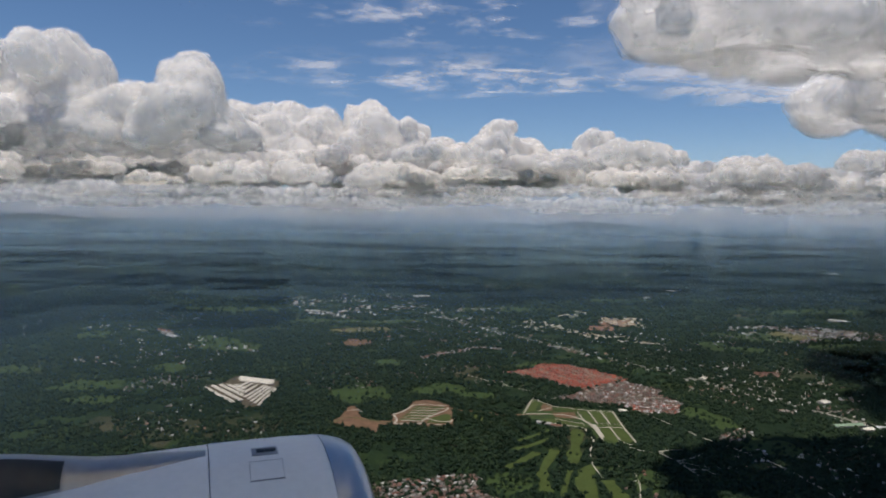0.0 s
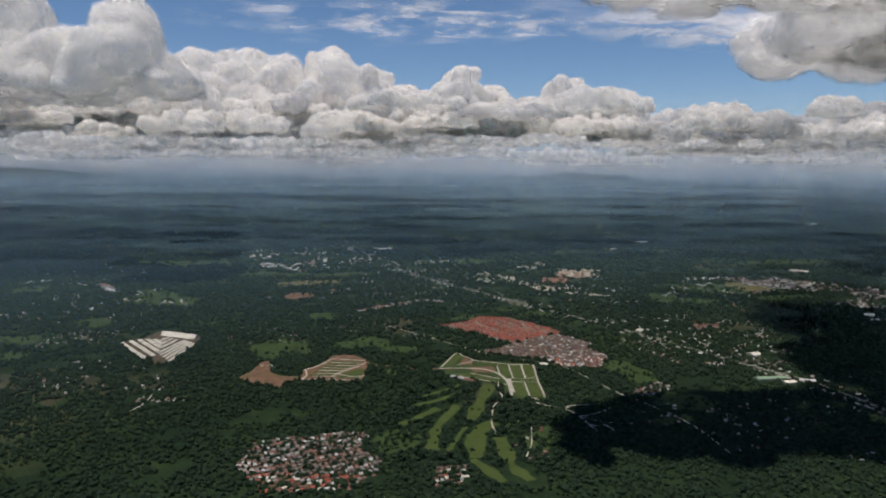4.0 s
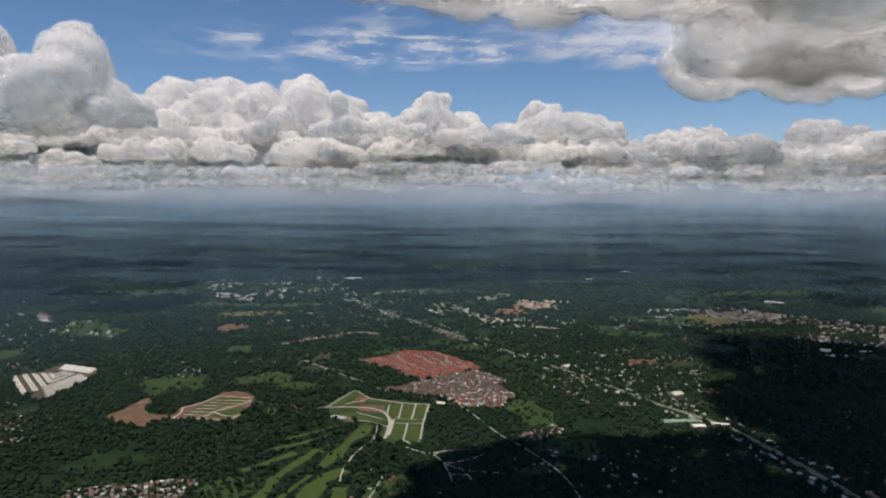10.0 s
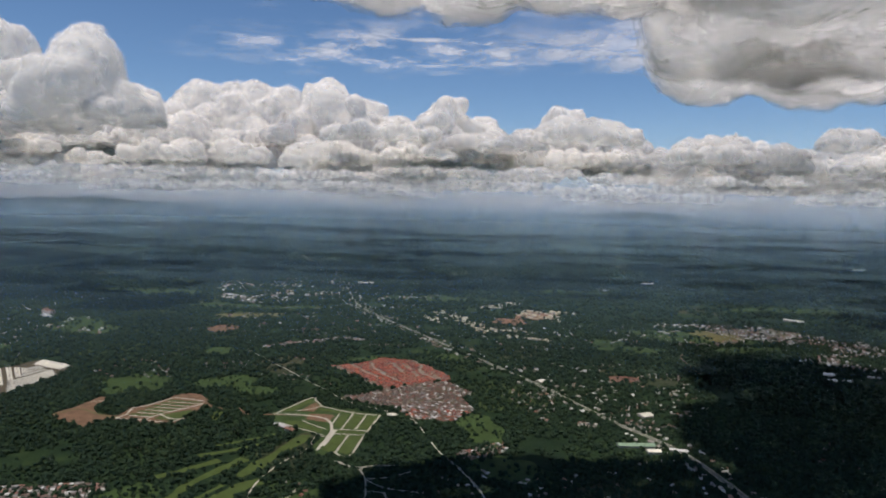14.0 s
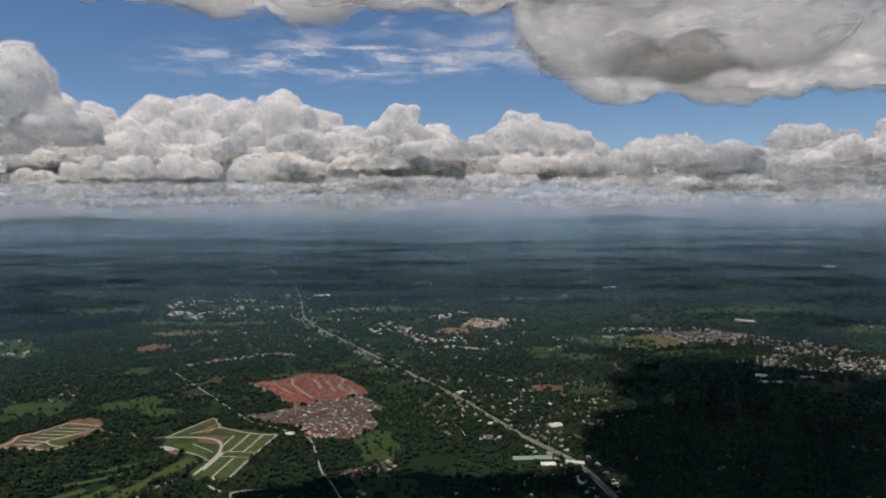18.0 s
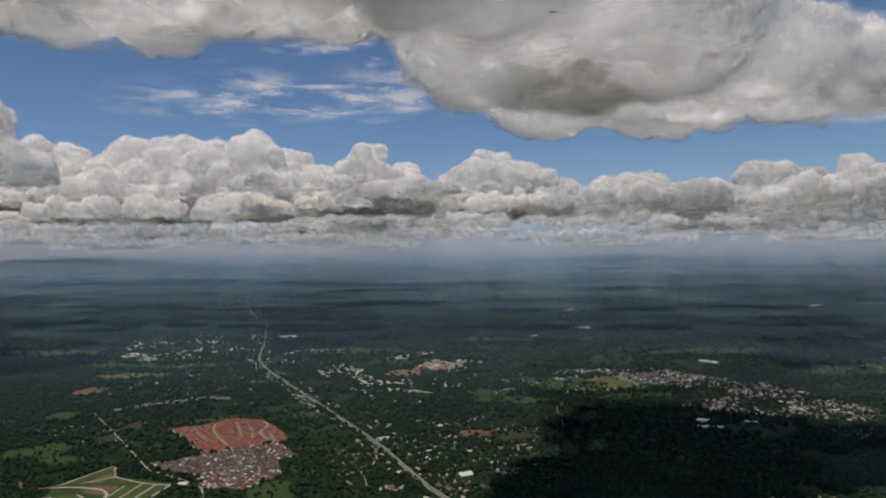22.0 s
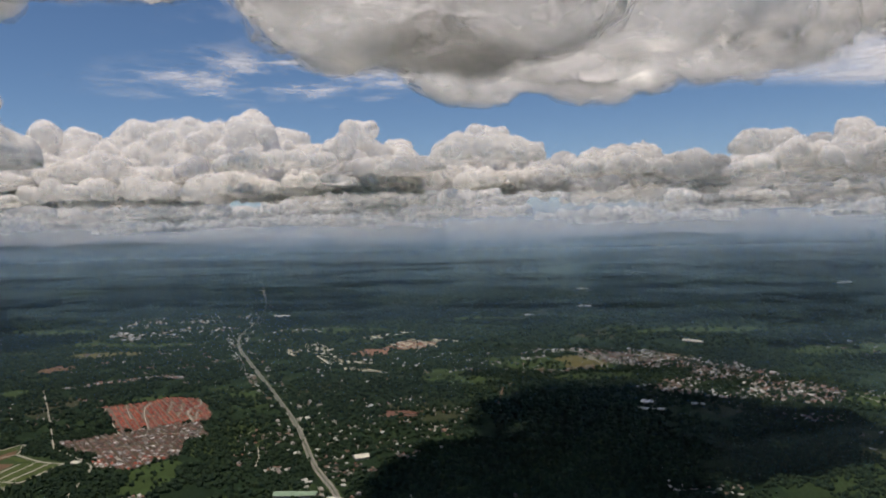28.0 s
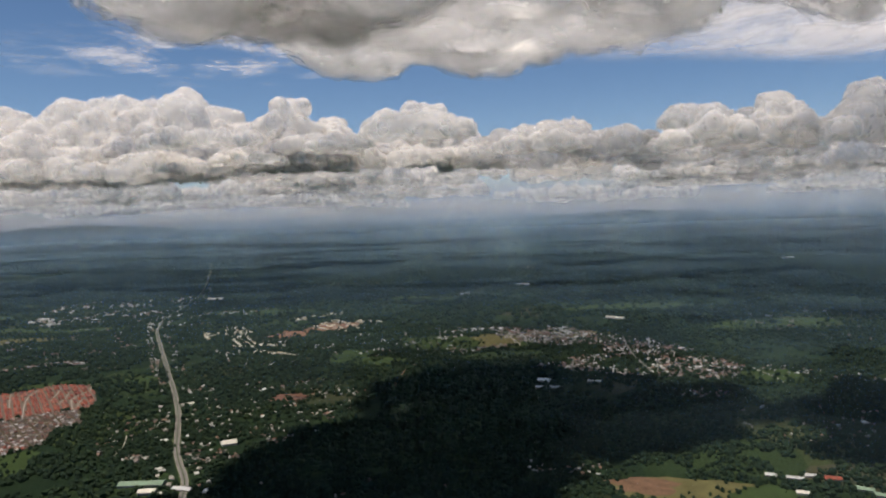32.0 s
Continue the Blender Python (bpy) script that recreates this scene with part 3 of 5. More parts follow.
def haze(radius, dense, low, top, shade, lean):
    """A see-through ring painted as haze that leans outwards by lean metres from its foot to its top."""
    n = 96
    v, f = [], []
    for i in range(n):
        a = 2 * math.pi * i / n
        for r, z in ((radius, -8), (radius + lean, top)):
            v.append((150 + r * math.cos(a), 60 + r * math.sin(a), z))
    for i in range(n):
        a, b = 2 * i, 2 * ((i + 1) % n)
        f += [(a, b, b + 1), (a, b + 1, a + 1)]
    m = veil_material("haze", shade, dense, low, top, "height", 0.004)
    tagged(new("haze", tri_mesh("haze", v, f, [m], smooth=True)), "see-through shell painted as pale distance haze over the lowland", "haze", kind="stuff")


# tinted shells one behind another imitate haze that builds up with distance
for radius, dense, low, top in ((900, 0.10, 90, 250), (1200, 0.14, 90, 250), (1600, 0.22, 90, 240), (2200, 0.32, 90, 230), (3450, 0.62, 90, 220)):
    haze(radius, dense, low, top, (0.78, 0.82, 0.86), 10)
# nearly opaque backdrop ring with the pale horizon haze in its colour
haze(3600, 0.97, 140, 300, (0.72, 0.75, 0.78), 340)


def painted_haze_sheet(z, dense, shade):
    """A level see-through sheet with distance haze painted in: it holds back more light the farther out it lies."""
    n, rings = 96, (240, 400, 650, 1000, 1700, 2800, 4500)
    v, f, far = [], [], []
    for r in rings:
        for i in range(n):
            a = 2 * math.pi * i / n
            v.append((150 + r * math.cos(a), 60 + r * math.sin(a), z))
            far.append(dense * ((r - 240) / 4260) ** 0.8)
    for k in range(len(rings) - 1):
        for i in range(n):
            a, b = k * n + i, k * n + (i + 1) % n
            f += [(a, a + n, b + n), (a, b + n, b)]
    m, nn, l = shader("painted_haze_sheet")
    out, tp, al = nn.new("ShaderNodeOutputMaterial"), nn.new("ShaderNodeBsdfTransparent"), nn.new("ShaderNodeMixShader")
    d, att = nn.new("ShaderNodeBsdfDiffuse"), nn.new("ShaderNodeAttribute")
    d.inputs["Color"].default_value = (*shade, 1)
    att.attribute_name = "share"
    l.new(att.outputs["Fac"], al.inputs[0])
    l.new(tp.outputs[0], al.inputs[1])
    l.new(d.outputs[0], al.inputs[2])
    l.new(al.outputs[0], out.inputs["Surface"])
    me = tri_mesh("painted_haze_sheet", v, f, [m], smooth=True)
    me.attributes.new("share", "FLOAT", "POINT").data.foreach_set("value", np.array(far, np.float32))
    tagged(new("painted_haze_sheet", me), "see-through sheet painted as blue distance haze over the lowland", "haze", kind="stuff")


# the air's blue distance haze is put into the sheets' colour and opacity
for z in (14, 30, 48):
    painted_haze_sheet(z, 0.46, (0.21, 0.37, 0.49))


# ---- clouds ----
def skin(field, origin, step):
    """The smooth surface where a field on a grid changes sign: vertices and triangles."""
    n = field.shape
    full = field > 0
    total = np.zeros((n[0] - 1, n[1] - 1, n[2] - 1), np.int8)
    corner = [(a, b, c) for a in (0, 1) for b in (0, 1) for c in (0, 1)]
    for a, b, c in corner:
        total += full[a:n[0] - 1 + a, b:n[1] - 1 + b, c:n[2] - 1 + c]
    live = np.argwhere((total > 0) & (total < 8))
    number = np.full(total.shape, -1, np.int64)
    number[tuple(live.T)] = np.arange(len(live))
    val = {q: field[live[:, 0] + q[0], live[:, 1] + q[1], live[:, 2] + q[2]] for q in corner}
    place, count = np.zeros((len(live), 3)), np.zeros(len(live))
    for p in corner:
        for ax in range(3):
            if p[ax]:
                continue
            q = tuple(1 if k == ax else p[k] for k in range(3))
            fa, fb = val[p], val[q]
            cut = (fa > 0) != (fb > 0)
            t = np.where(cut, fa / np.where(cut, fa - fb, 1), 0)
            w = np.tile(np.array(p, float), (len(live), 1))
            w[:, ax] = t
            place += np.where(cut[:, None], w, 0)
            count += cut
    v = (live + place / np.maximum(count, 1)[:, None]) * step + origin
    F = []
    for ax in range(3):
        o1, o2 = (ax + 1) % 3, (ax + 2) % 3
        lo, hi = [slice(None)] * 3, [slice(None)] * 3
        lo[ax], hi[ax] = slice(0, -1), slice(1, None)
        e = np.argwhere(full[tuple(lo)] != full[tuple(hi)])
        e = e[(e[:, o1] > 0) & (e[:, o2] > 0) & (e[:, o1] < n[o1] - 1) & (e[:, o2] < n[o2] - 1)]
        inner = full[tuple(e.T)]
        quad = []
        for d1, d2 in ((-1, -1), (0, -1), (0, 0), (-1, 0)):
            c = e.copy()
            c[:, o1] += d1
            c[:, o2] += d2
            quad.append(number[tuple(c.T)])
        quad = np.stack(quad, 1)
        quad = np.where(inner[:, None], quad, quad[:, ::-1])
        F += [quad[:, [0, 1, 2]], quad[:, [0, 2, 3]]]
    return v, np.concatenate(F)


CRISP = ((-0.02, "billow"), (0.035, "mist"), (0.08, "mist"), (0.14, "mist"))
SOFT = ((-0.2, "billow"), (-0.12, "mist"), (-0.03, "mist"), (0.07, "mist"), (0.18, "mist"))


def cloud(lumps, base, step, seed, rough=0.5, flat=1.0, mat=None, mist=(), label="white billowing cumulus cloud with a flat grey base"):
    """A cloud grown from round lumps (x, y, z, radius) that melt into one another, swollen into billows over a flat base, with torn mist round it."""
    L = np.array(lumps)
    rad = L[:, 3].mean()
    pad = L[:, 3].max() * 0.45 + 3 * step
    lo = (L[:, :3] - L[:, 3:] * np.array([1, 1, 1 / flat])).min(0) - pad
    hi = (L[:, :3] + L[:, 3:] * np.array([1, 1, 1 / flat])).max(0) + pad
    lo[2] = base - 5 * step - 0.2 * rad
    n = np.ceil((hi - lo) / step).astype(int) + 1
    ax = [lo[k] + np.arange(n[k]) * step for k in range(3)]
    k = 4.5 / rad
    heap = np.zeros(n, np.float32)
    for x, y, z, r in L:
        d = np.sqrt(((ax[0] - x) ** 2)[:, None, None] + ((ax[1] - y) ** 2)[None, :, None] + (((ax[2] - z) * flat) ** 2)[None, None, :])
        heap += np.exp(-k * (d - r).astype(np.float32))
    field = np.log(heap + 1e-20) / k
    near = np.argwhere(np.abs(field) < rad * 0.9 * rough + step)
    p = (near * step + lo) * np.array([1, 1, flat])
    q = p / (rad * 0.9)
    warp = np.stack([value_noise(q * 1.7 + 9 * a, seed + 5 + a) for a in range(3)], 1) * 0.22
    q = q + warp
    bil = 0.30 * value_noise(q + seed, seed)
    for turns, weight in ((1.5, 0.62), (3.3, 0.36), (7.1, 0.22), (13.0, 0.12)):
        # billows finer than the grid can carry are left out
        carried = min(1.0, max(0.0, rad * 0.9 / turns / step - 1.1))
        if carried:
            bil += carried * weight * (0.45 - cell_noise(q * turns + turns, seed + int(turns)))
    field[tuple(near.T)] += rad * rough * bil
    gx, gy = np.meshgrid(ax[0], ax[1], indexing="ij")
    foot = base + (0.7 if flat == 1.0 else 0.5) * rad * noise2(gx, gy, 0.8 / rad, seed + 3).reshape(gx.shape)
    under = np.clip(ax[2][None, None, :] - foot[:, :, None], -3 * step, 3 * rad)
    field = np.minimum(field, under * 1.0)
    for edge in (0, -1, -2):
        field[edge] = field[:, edge] = field[:, :, edge] = -9 * rad
    c = np.array([L[:, 0].mean(), L[:, 1].mean(), base])
    ob = tagged(new("cumulus_cloud"), label, "cloud", "clouds in the sky")
    ob.matrix_basis = pose(*c)
    for m, (grow, name) in zip([mat or M_CLOUD] + list(mist), (SOFT if flat > 1 else CRISP)):
        # the thin mist round the billows needs no fine grid
        pick = 1 if name == "billow" else 2
        v, f = skin(field[::pick, ::pick, ::pick] + rad * grow, lo, step * pick)
        if len(f):
            put(name, tri_mesh(name, v - c, f, [m], smooth=True), ob)
    return ob


def heap_lumps(x, y, base, top, width, depth, seed, count=30):
    """Lumps of a heap cloud: a tower in the middle with knobs on its crown, shoulders beside it, a broad foot."""
    rnd = random.Random(seed)
    h = top - base
    res = []
    for k in range(count):
        u, w = rnd.uniform(-1, 1), rnd.uniform(-1, 1)
        peak = math.exp(-(u / 0.5) ** 2) * 0.6 + 0.4 * (1 - abs(u))
        r = max(h * rnd.uniform(0.10, 0.22), width * rnd.uniform(0.06, 0.12))
        res.append((x + u * width / 2, y + w * depth / 2, min(base + (0.08 + 0.8 * rnd.random() ** 0.8) * h * peak, top - r), r))
    r = h * 0.15
    for k in range(7):
        a, lift = 0.9 * k + rnd.random(), rnd.random()
        res.append((x + math.cos(a) * r * 1.5 * (1.3 - lift), y + math.sin(a) * r * 1.2, top - r * (1.1 + 1.6 * lift), r * rnd.uniform(0.75, 1.1)))
    res += [(x, y, top - r * 1.05, r), (x + rnd.uniform(-0.1, 0.1) * width, y, top - h * 0.38, h * 0.25), (x, y, base + 0.3 * h, h * 0.32)]
    for side in (-1, 1):
        # slopes that widen from the crown down to the foot
        for k in range(1, 6):
            q = h * rnd.uniform(0.13, 0.19)
            res.append((x + side * width * (0.05 + 0.07 * k) * rnd.uniform(0.8, 1.2), y + rnd.uniform(-0.3, 0.1) * depth, top - h * (0.08 + 0.13 * k) - q, q))
    return res


def bank(tops, base, depth, step, seed, rough=0.55, label="towering white cumulus bank with a grey underside"):
    """Several heaps grown together: x, y, top, width of each."""
    lumps = []
    for k, (x, y, top, w) in enumerate(tops):
        lumps += heap_lumps(x, y, base, top, w, depth, seed + k)
    return cloud(lumps, base, step, seed, rough, mist=M_MIST, label=label)


bank(((-600, 900, 228, 190), (-500, 870, 218, 170), (-415, 840, 206, 150)), 127, 130, 3.4, 100)
bank(((-330, 850, 216, 150), (-250, 850, 222, 130), (-190, 860, 222, 110), (-140, 845, 214, 90)), 133, 120, 2.6, 110)
bank(((-80, 810, 217, 105), (-36, 790, 190, 84), (0, 775, 172, 76)), 124, 100, 2.3, 120)
bank(((57, 740, 188, 80), (95, 755, 170, 66), (20, 770, 166, 66)), 131, 84, 2.1, 130)
bank(((172, 805, 186, 78), (212, 795, 168, 64), (250, 805, 155, 76), (135, 795, 163, 56)), 125, 84, 2.2, 140)
bank(((310, 850, 154, 100), (380, 900, 156, 100)), 122, 84, 2.6, 150)
bank(((520, 1250, 192, 100), (590, 1220, 172, 130), (680, 1180, 168, 140)), 118, 120, 3.6, 160)
bank(((-130, 770, 160, 110), (-220, 760, 168, 130), (-310, 780, 174, 130), (-420, 790, 180, 150)), 138, 80, 2.6, 170)
bank(((-20, 760, 150, 100), (70, 720, 146, 84), (150, 770, 148, 84)), 122, 60, 2.3, 180, label="low grey cumulus in front of a taller bank")
bank(((-190, 540, 208, 66), (-245, 566, 188, 100), (-306, 569, 232, 88), (-397, 592, 240, 126), (-511, 630, 240, 150), (-626, 680, 240, 160)), 137, 94, 2.7, 197)
bank(((400, 575, 132, 70), (445, 600, 148, 66), (500, 590, 152, 80), (570, 590, 152, 90), (660, 600, 158, 100)), 112, 60, 2.2, 210)
bank(((800, 1000, 165, 160), (950, 1050, 175, 180), (1100, 1100, 170, 180)), 117, 140, 4.5, 220)
# rows of flat-based clouds that run to the horizon and sink with the earth's curve
rows_rnd = random.Random(5)


def flat_cloud(x, y, foot, w, h, mist, label):
    """A low heap cloud, longer than it is high."""
    lumps = []
    for _ in range(int(12 + 3.4 * w / h)):
        u, r = rows_rnd.uniform(-0.5, 0.5), h * rows_rnd.uniform(0.26, 0.5)
        lumps.append((x + u * w, y + rows_rnd.uniform(-0.22, 0.22) * w * (1 - abs(u)), foot + rows_rnd.uniform(0.0, 0.6) * h * (1 - 1.4 * abs(u)), r))
    cloud(lumps, foot, max(2.0, y / 430), rows_rnd.randrange(9999), 0.7, mat=M_FARCLOUD, mist=M_MIST[:mist], label=label)


for k in range(42):
    flat_cloud(-620 + 31 * k + rows_rnd.uniform(-20, 20), rows_rnd.uniform(650, 760), rows_rnd.uniform(112, 140), rows_rnd.uniform(36, 100), rows_rnd.uniform(12, 27), 3, "low pale cumulus before a taller bank")
for k in range(170):
    y = 860 + 2330 * ((k + rows_rnd.random()) / 170) ** 1.4
    x = 60 + rows_rnd.uniform(-0.86, 0.92) * (y + 150)
    foot = float(np.interp(y, (690, 800, 1000, 1300, 1700, 2200, 2800, 3300), (131, 127, 121, 115, 105, 92, 78, 70))) + rows_rnd.uniform(-4, 6)
    flat_cloud(x, y, foot, (50 + 0.10 * y) * rows_rnd.uniform(0.55, 1.5), (24 + 0.006 * y) * rows_rnd.uniform(0.6, 1.35), 2 if y < 1400 else 1, "distant flat-based cumulus cloud above the horizon")
# the low grey deck close by, which shades the land below it
def deck(outline, base, thick, radius, count, seed, step=2.0, label="low grey cloud with a ragged bright rim"):
    """A broken layer: small lumps strewn over an outline of the plan, thinner towards its rim."""
    rnd = random.Random(seed)
    xs, ys = [p[0] for p in outline], [p[1] for p in outline]
    mid = (sum(xs) / len(xs), sum(ys) / len(ys))
    lumps = []
    for x, y in outline:
        for k in range(4):
            s, r = rnd.uniform(0.0, 0.22), radius * rnd.uniform(0.35, 0.65)
            lumps.append((x + (mid[0] - x) * s + rnd.uniform(-8, 8), y + (mid[1] - y) * s + rnd.uniform(-8, 8), base + thick * rnd.uniform(0.3, 0.7), r))
    while len(lumps) < 2 * count + 4 * len(outline):
        x, y = rnd.uniform(min(xs), max(xs)), rnd.uniform(min(ys), max(ys))
        if inside(np.array(x), np.array(y), outline):
            lumps.append((x, y, base + thick * rnd.uniform(0.2, 0.75), radius * rnd.uniform(0.45, 0.95)))
    return cloud(lumps, base, step, seed, 0.85, 1.35, M_DECK, M_DECKMIST, label)


deck([(180, 206), (178, 285), (190, 318), (240, 318), (264, 290), (252, 250), (240, 215)], 131, 30, 19, 40, 300)
deck([(196, 300), (200, 375), (222, 406), (262, 412), (300, 392), (335, 370), (348, 345), (320, 318), (275, 302)], 134, 30, 17, 72, 301)
deck([(352, 300), (430, 285), (455, 340), (400, 376), (356, 350)], 136, 34, 20, 20, 302)
deck([(60, 186), (62, 220), (84, 236), (112, 242), (142, 243), (170, 246), (182, 222), (172, 186)], 134, 22, 13, 36, 303, 1.8)
deck([(450, 270), (540, 300), (560, 400), (470, 400)], 136, 34, 24, 22, 304, 2.6)
deck([(-400, 450), (-330, 450), (-310, 520), (-360, 550), (-420, 520)], 140, 34, 20, 16, 305, 2.4)
# unseen cloud added overhead to keep the engine in shade at the start
deck([(-45, -45), (10, -50), (45, -10), (40, 25), (-5, 22), (-40, 10)], 136, 30, 18, 16, 307, 2.6, "unseen low cloud added over the flight path to shade the engine")


def veil(x, y, z, rx, ry, turn, dense, low, high, scale, seed):
    """A thin sheet of high cloud with a torn rim, slightly domed."""
    n = 24
    v, f = [], []
    for i in range(n + 1):
        for j in range(n + 1):
            u, w = 2 * i / n - 1, 2 * j / n - 1
            v.append((u, w, 0.03 * noise.noise(Vector((u * 2, w * 2, seed)))))
    for i in range(n):
        for j in range(n):
            a = i * (n + 1) + j
            f += [(a, a + n + 1, a + n + 2), (a, a + n + 2, a + 1)]
    m = veil_material("thin_cloud", (0.93, 0.93, 0.95), dense, low, high, "rim", scale)
    ob = tagged(new("thin_cloud", tri_mesh("thin_cloud", v, f, [m], smooth=True)), "thin torn sheet of pale cloud against blue sky", "cloud", "thin high clouds")
    ob.matrix_basis = pose(x, y, z, 0, 0, turn) @ Matrix.Diagonal((rx, ry, 200, 1))


veil(-30, 790, 236, 260, 160, 20, 0.6, 0.47, 0.72, 0.018, 1)
veil(420, 760, 250, 340, 220, 10, 0.85, 0.34, 0.60, 0.012, 2)
veil(750, 900, 270, 420, 300, 0, 0.95, 0.36, 0.58, 0.010, 3)
veil(60, 1250, 420, 520, 260, 15, 0.6, 0.48, 0.70, 0.009, 4)
veil(360, 520, 176, 230, 110, 20, 0.7, 0.40, 0.66, 0.016, 5)
veil(200, 430, 165, 120, 60, 20, 0.8, 0.42, 0.62, 0.03, 7)
veil(620, 620, 190, 260, 160, 0, 0.95, 0.36, 0.56, 0.014, 9)
veil(40, 620, 205, 200, 110, 0, 0.8, 0.46, 0.66, 0.02, 6)

# ---- roads ----
HIGHWAY = [(-286, 1252), (-180, 1035), (-80, 823), (-37, 713), (-2, 606), (22, 555), (57, 499), (95, 440), (140, 369), (168, 318), (187, 288), (197, 255), (204, 215), (206, 160)]
highway = tagged(new("road_highway"), "straight pale four-lane highway through woodland and villages", "road", kind="structure")
strip("verge", HIGHWAY, 2.8, M_MEADOW, 0.03, 6, parent=highway, ragged=0.5, clear=0.0)
strip("carriageway", HIGHWAY, 0.72, M_ASPHALT, 0.06, 6, 0.5, parent=highway)
strip("carriageway", HIGHWAY, 0.72, M_ASPHALT, 0.06, 6, -0.5, parent=highway)
strip("median", HIGHWAY, 0.22, M_MEADOW, 0.08, 6, parent=highway)
for s in (0.96, -0.96):
    strip("shoulder", HIGHWAY, 0.14, M_CONCRETE, 0.05, 6, s, parent=highway)


def lane(pts, width=0.9, mat=None, name="road_lane", label="narrow pale concrete lane", ragged=0.15):
    return tagged(strip(name, pts, width * 0.6, mat or M_CONCRETE, 0.055, 3, ragged=ragged), label, "road", kind="structure")


lane([(-20, 416), (26, 365), (61, 325)], 0.9)
lane([(61, 325), (84, 312), (93, 303), (105, 274), (112, 262), (122, 240), (126, 215)], 0.8)
lane([(4, 313.5), (12, 307), (21, 308), (26, 302), (34, 302.5), (50, 304)], 2.0, M_SOIL, "road_dirt", "red earth track between building plots", 0.4)
lane([(73, 260), (80, 255), (86, 257), (93, 259)], 1.2)
lane([(60.6, 282), (60.8, 266), (57, 256), (55, 240), (56, 228)], 0.9)
lane([(68, 236), (66, 221), (63, 211)], 0.6)
lane([(40, 383.6), (58, 363), (76.5, 343)], 0.7)
lane([(56.4, 395), (60, 385), (68.6, 371.5), (82.7, 353)], 0.7)
lane([(77, 404.6), (83, 394), (84, 381), (96, 365)], 0.7)
lane([(74, 392), (79, 384), (84, 372)], 0.5)
lane([(66, 398), (71, 388), (77, 376)], 0.5)
lane([(88, 383), (92, 374), (95, 369)], 0.5)
lane([(47, 390), (56, 378), (66, 366)], 0.45)
lane([(70, 340), (84, 346), (100, 348)], 0.45)
lane([(80, 326), (94, 332), (110, 334)], 0.45)
lane([(263.6, 539), (275.5, 495.6)], 1.6)
lane([(333.5, 520), (333, 476), (336, 436.7)], 2.4, M_ASPHALT)
lane([(226, 452), (222, 440), (222, 425), (223, 400)], 1.3, M_SOIL, "road_dirt", "pale dirt track beside a wooded slope")
lane([(383, 437), (387, 420), (388, 405)], 1.0)
lane([(-238, 545), (-234, 525), (-215, 508), (-190, 503)], 1.6)
lane([(149, 312), (146, 322), (140, 334)], 0.6)
lane([(146, 361), (160, 345), (168, 342)], 0.5)
lane([(-71, 268), (-70, 258), (-72, 248)], 0.9)

for pts in ([(78.7, 256), (82.6, 253.6), (85.8, 257.4), (94.4, 258.9)], [(82.6, 253.6), (86.1, 246.3), (89.6, 230.3)], [(87.5, 237.1), (93.5, 237.8), (95, 230.6)], [(86.1, 246.3), (92.9, 241), (104.8, 239.2)], [(86.1, 246.3), (92.9, 249.1), (98.7, 254.4)]):
    lane(pts, 0.7)

# ---- building plots ----
plots = tagged(new("building_plots"), "new subdivision of bright green plots between pale roads", "subdivision", kind="structure")
slab("soil", [(36, 303), (45, 328.5), (53, 317), (78.5, 310), (76.8, 263), (70.5, 265), (66.5, 263), (62.5, 268), (62, 281), (41, 294)], M_MEADOW, 0.02, plots)
for poly in ([(66.8, 308.9), (72.2, 308.4), (72.0, 291), (68.0, 291)], [(73.6, 308.4), (77.6, 307.9), (77.1, 291), (73.2, 291)], [(67.1, 283.6), (71, 283.9), (70.9, 265.5), (66.2, 268.5)],
             [(72, 283.4), (76.8, 284), (76.2, 265), (71.9, 268)], [(63.2, 308), (66, 308.2), (67.0, 291), (63.6, 293.7)], [(66.2, 288.6), (76.8, 288.6), (76.9, 286), (66.3, 285.8)],
             [(38.7, 306.6), (44.6, 326), (47, 322), (43.5, 308.4)], [(43.6, 295.8), (50.2, 296.4), (61.4, 288), (61.5, 284.7), (48, 291)], [(52.4, 314), (66.5, 310.5), (61, 308.8), (53, 311.5)]):
    slab("plot", poly, M_GRASS, 0.07, plots)
slab("bare_plot", [(50.5, 306), (60.6, 306.4), (60.8, 297), (51.2, 299)], M_SOIL, 0.07, plots)
slab("bare_plot", [(46, 309), (48.5, 321.5), (52, 316), (51.5, 309)], M_SOIL, 0.065, plots)
for pts, w in (([(37, 303.3), (48, 303.9), (58.7, 300.7), (64.4, 288), (64.8, 268)], 1.0), ([(38, 305), (45, 327.8), (48, 323.4)], 0.7), ([(52.5, 316.2), (68, 309.9), (78.2, 309)], 0.7), ([(78.2, 309), (77.2, 286), (76.6, 263.6), (71, 267)], 0.7),
               ([(72.9, 309), (72.6, 290)], 0.7), ([(67.4, 309.5), (67.5, 290)], 0.6), ([(66, 289.8), (77.5, 289.8)], 0.5), ([(65.5, 284.9), (77.2, 284.9)], 0.5), ([(71.5, 284.5), (71.4, 267)], 0.6), ([(42, 294), (55, 287), (62, 283)], 0.6),
               ([(48.5, 323), (52.5, 316), (44.5, 308)], 0.6), ([(62.2, 307), (62.6, 296)], 0.6), ([(50.5, 297), (62, 289)], 0.5), ([(60.6, 282), (64.5, 281)], 0.6)):
    strip("road", pts, w, M_CONCRETE, 0.09, 3, parent=plots)
strip("road", [(65.5, 289), (65.6, 272)], 1.6, M_CONCRETE, 0.085, 3, parent=plots)

